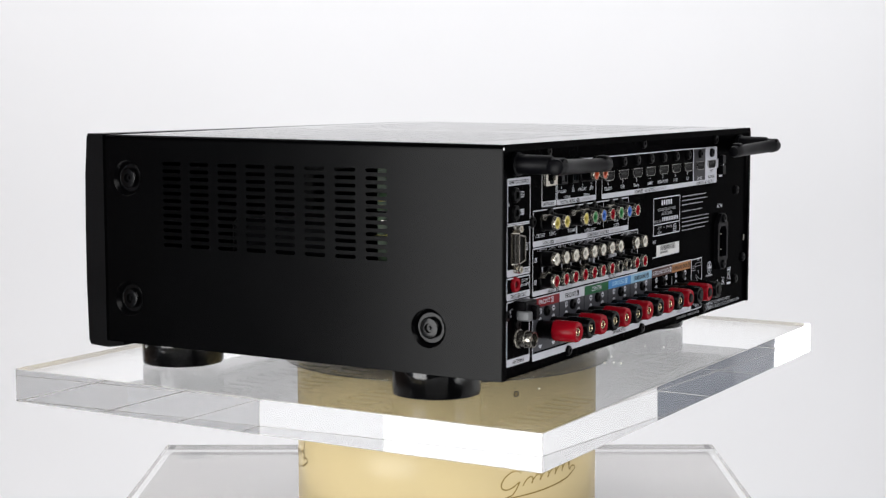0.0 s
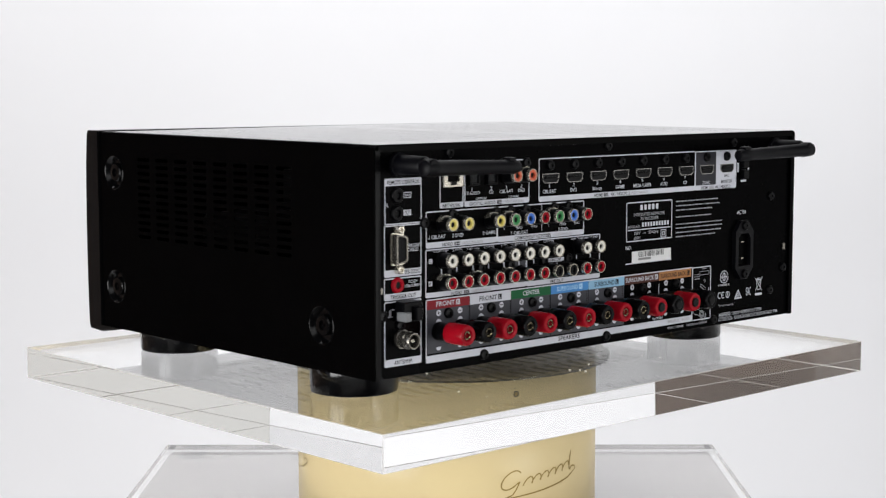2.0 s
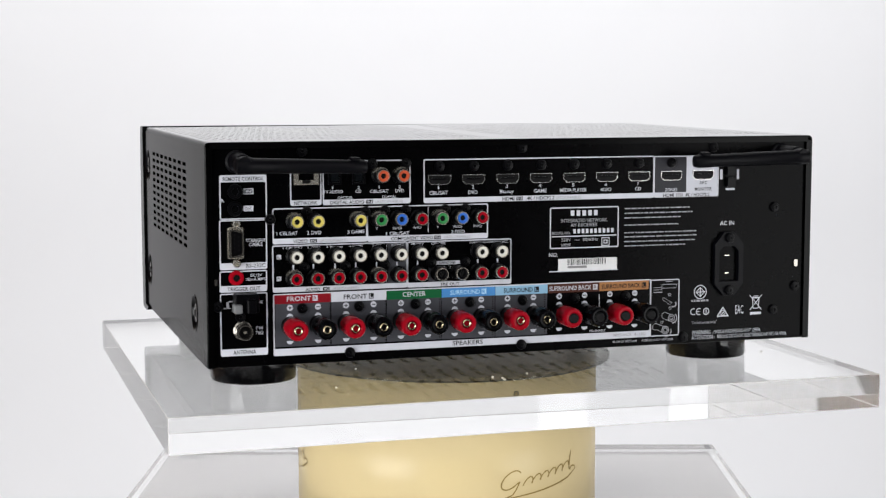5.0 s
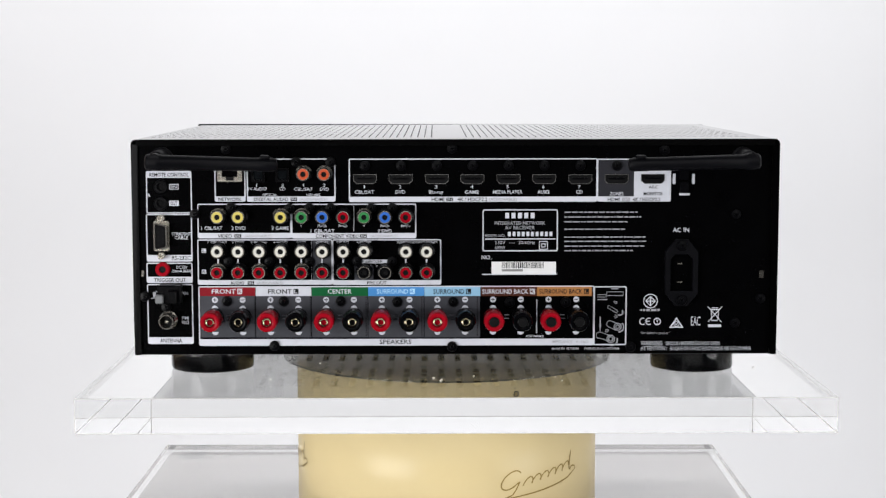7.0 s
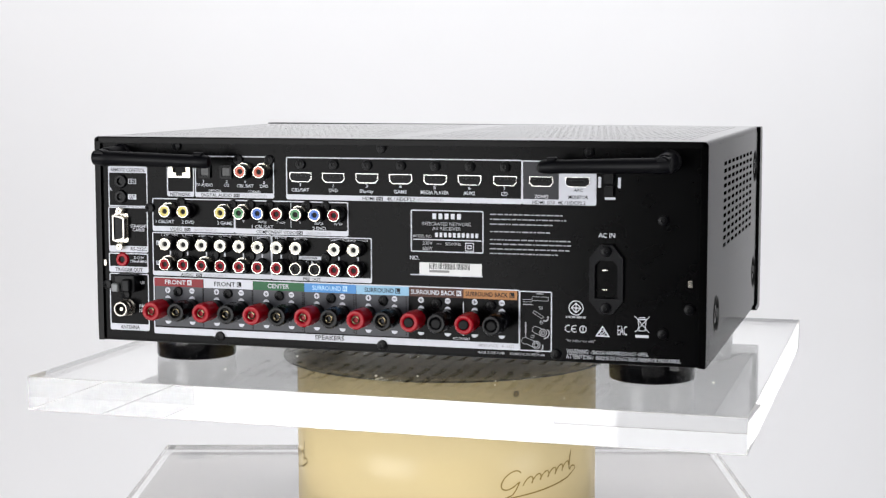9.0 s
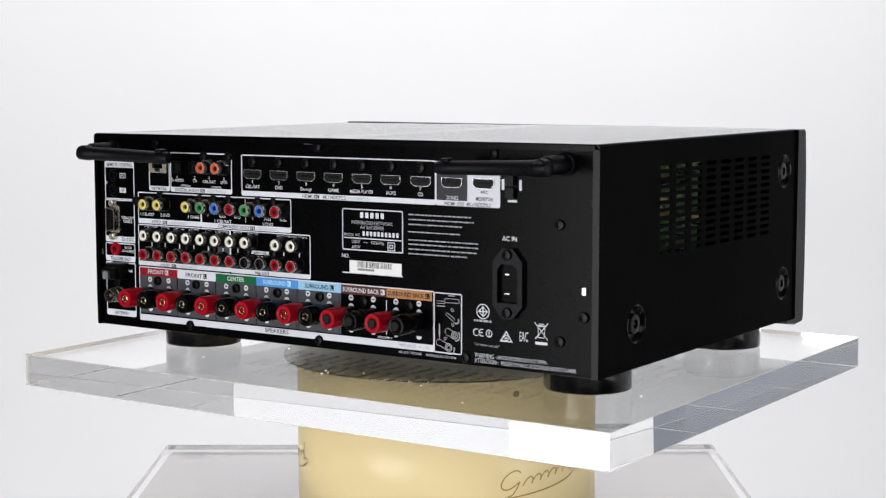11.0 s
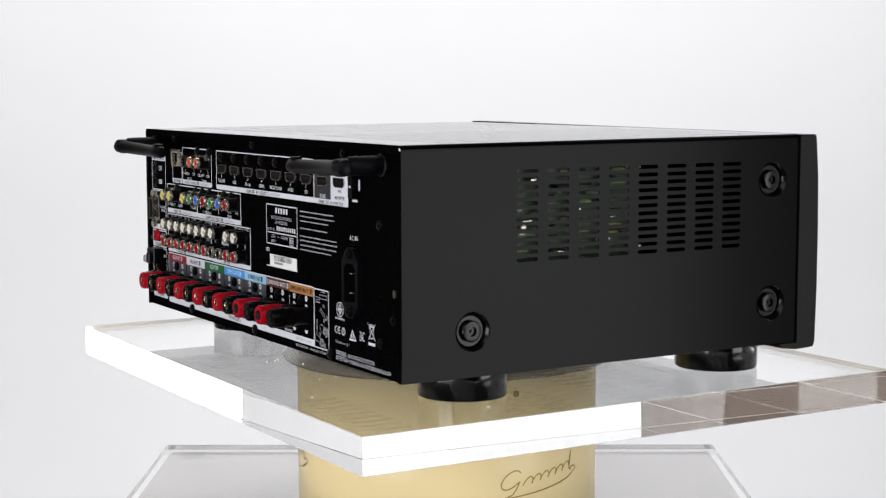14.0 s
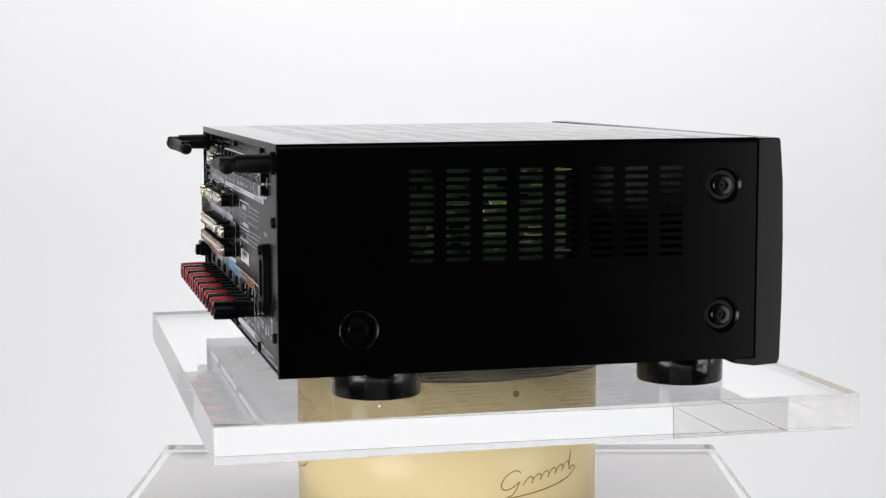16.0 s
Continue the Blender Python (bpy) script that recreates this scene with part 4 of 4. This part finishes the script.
# serial port
D_OUT = [(-4.1, 8.2), (-3.3, 9), (3.3, 7.6), (4.1, 6.6), (4.1, -6.6), (3.3, -7.6), (-3.3, -9), (-4.1, -8.2)]
port = put("serial_port", mesh_of("serial_port", ringed([(x * 1.12, z * 1.04) for x, z in D_OUT], [(x * 0.86, z * 0.92) for x, z in D_OUT], 0, 5.6, floor=4.4), [DARK_NICKEL, GLOSS_BLACK]), receiver, *(-192.3, 101.5), label="nickel framed nine pin serial port")
port.data.polygons[len(port.data.polygons) - 1].material_index = 1
PIN = mesh_of("pin_hole", lathe([(0.6, 4.5), (0, 4.5)], 8), MATT_BLACK)
for k in range(9):
    sub("pin_hole", PIN, port, m=Matrix.Translation((-0.0014 if k < 5 else 0.0014, 0, (-5.6 + 2.8 * k if k < 5 else -4.2 + 2.8 * (k - 5)) / 1000)))
NUT = mesh_of("standoff", lathe([(2.7, 0), (2.7, 4.6), (2.2, 5), (1.3, 5), (1.2, 3), (0, 3)], 6), STEEL, 20)
for p in ((-192.1, 113.6), (-192.2, 88.5)):
    put("standoff", NUT, receiver, *p)
flange = put("port_flange", mesh_of("port_flange", prism(rrect(-5.3, -10.2, 5.3, 10.2, 1.4), 0, 0.8), STEEL), port)
flange.matrix_basis = Matrix()
# aerial terminals
am = put("aerial_terminal", mesh_of("aerial_terminal", box(-0.0065, 0.0095, -0.009, 0, -0.006, 0.0065, 0.0008), GLOSS_BLACK), receiver, *(-188.1, 62.5))
sub("grey_lever", mesh_of("grey_lever", box(-0.0075, -0.002, -0.012, -0.003, -0.0055, 0.0005, 0.0008), GREY_PLASTIC), am)
sub("black_lever", mesh_of("black_lever", box(0.001, 0.007, -0.0125, -0.003, -0.0055, 0.0035, 0.0008), GLOSS_BLACK), am)
fm = put("aerial_socket", mesh_of("aerial_socket", lathe([(6.2, 0), (6.2, 1.5), (5.2, 2), (5.2, 6), (5.6, 6.3), (5.6, 7), (5.2, 7.3), (5.2, 11.5), (4.9, 12), (4.2, 12), (4.0, 11.5), (4.0, 5)], 28), DARK_NICKEL), receiver, *(-188.5, 44.8), label="nickel coaxial aerial socket")
sub("insulator", mesh_of("insulator", lathe([(4.0, 7), (1.1, 7)], 20), MATT_BLACK), fm)
sub("centre_pin", mesh_of("centre_pin", lathe([(1.1, 8), (1.1, 10.5), (0.6, 10.5), (0.7, 8), (0, 8)], 12), STEEL), fm)
patch(-198.8, 63.6, -197.0, 59.0, INK_GREY)
patch(-196.9, 64.2, -194.2, 63.4, INK_GREY)
patch(-200.4, 59.8, -195.8, 59.0, INK_GREY)
# mains inlet
OCT = [(-11, 14), (-4, 22.5), (4, 22.5), (11, 14), (11, -14), (4, -22.5), (-4, -22.5), (-11, -14)]
HEX = [(-7.5, 9), (-4.5, 12.4), (4.5, 12.4), (7.5, 9), (7.5, -12.4), (0, -12.4), (-7.5, -12.4), (-7.5, 0)]
inlet = put("mains_inlet", mesh_of("mains_inlet", ringed(OCT, HEX, 0, 3.6, floor=-0.2), RUBBER), receiver, *(156.7, 76.4), label="black three pin mains inlet")
for x, z in ((-1.0, 6), (-1.0, -6.5)):
    sub("blade", mesh_of("blade", box(x / 1000 - 0.0016, x / 1000 + 0.0016, -0.0022, 0.0, z / 1000 - 0.0003, z / 1000 + 0.0003), STEEL), inlet)
for z in (18.5, -18.5):
    sub("inlet_screw", SCREW, inlet, m=Matrix.Translation((0, -0.0036, z / 1000)))
# aerial sockets beside the outputs
for a, b in (((150.3, 142.8), (152.3, 135.8)), ((163.3, 142.6), (165.1, 135.8)), ((154.8, 129.7), (161.8, 128.2))):
    patch(*a, *b, INK, 0.1, "printed_bar")
for p in ((157.7, 142.2), (157.8, 133.9)):
    put("pin_socket", mesh_of("pin_socket", prism(rrect(-3, -3.4, 3, 3.4, 0.8), 0, 3.4), GLOSS_BLACK), receiver, *p)
put("service_tab", mesh_of("service_tab", prism([(-1.4, -2.4), (1.4, -2.4), (1.4, 2.4), (-1.4, 2.4)], 0, 1.2), DARK_NICKEL), receiver, *(210.8, 75.1))
put("service_tab", mesh_of("service_tab", prism([(-0.9, -2), (0.9, -2), (0.9, 2), (-0.9, 2)], 0, 1), DARK_NICKEL), receiver, *(-205.4, 76.3))

# folding aerials
BARREL = mesh_of("aerial_base", lathe([(7.4, 0), (7.4, 2.4), (6.2, 3), (5.8, 24), (5.2, 25), (4.6, 25.4), (4.6, 33), (3.8, 34), (0, 34)], 28), RUBBER)
ROD = mesh_of("rod", lathe([(0, -6.4), (3.6, -6.2), (5.0, -5.2), (5.3, 0), (5.4, 4), (4.9, 5), (4.7, 36), (4.4, 66), (4.6, 67), (4.6, 76), (3.8, 79), (0, 80)], 24), RUBBER)
CLIP = mesh_of("clip", box(-0.0035, 0.0035, -0.0745, -0.068, 0.0035, 0.0062, 0.0012, 2), RUBBER)
for p, s in (((-191.0, 153.6), 1), ((196.8, 153.4), -1)):
    base = put("aerial", BARREL, receiver, *p, label="folded black rubber aerial")
    m = Matrix.Translation((0, -0.0295, -0.0012)) @ Matrix.Rotation(radians(s * 93), 4, "Z") @ Matrix.Rotation(radians(1.5), 4, "X")
    sub("rod", ROD, base, m=m)
    sub("clip", CLIP, base, m=m)

# ---- small marks on the plate ----
def speck(x, y, r, name="air_bubble"):
    bm = bmesh.new()
    bmesh.ops.create_uvsphere(bm, u_segments=10, v_segments=6, radius=r, matrix=Matrix.Translation((x, y, 0.4 * r)) @ Matrix.Diagonal((1, 1, 0.5, 1)))
    part(name, bm, WHITE_PLASTIC, turntable, smooth=True)


rng = random.Random(11)
for i in range(13):
    speck(rng.uniform(-0.2, 0.22), rng.uniform(-0.19, -0.1), rng.uniform(0.0004, 0.0011))
for i in range(7):
    speck(rng.uniform(-0.22, 0.22), rng.uniform(-0.1, 0.19), rng.uniform(0.0004, 0.0009))


def motions():
    rows = [(0, 59.46), (1, 51.23), (2, 42.8), (3, 34.3), (4, 25.79), (5.2, 15.61), (6.5, 4.63), (7.5, -3.81), (8.5, -12.26), (9.5, -20.74),
            (10.75, -31.41), (12, -42.14), (13, -50.7), (14, -59.12), (15, -67.55), (16, -75.55)]
    for thing in (turntable, receiver):
        walk(thing, [(t, pose(0, 0, 0, 0, 0, a)) for t, a in rows])


motions()
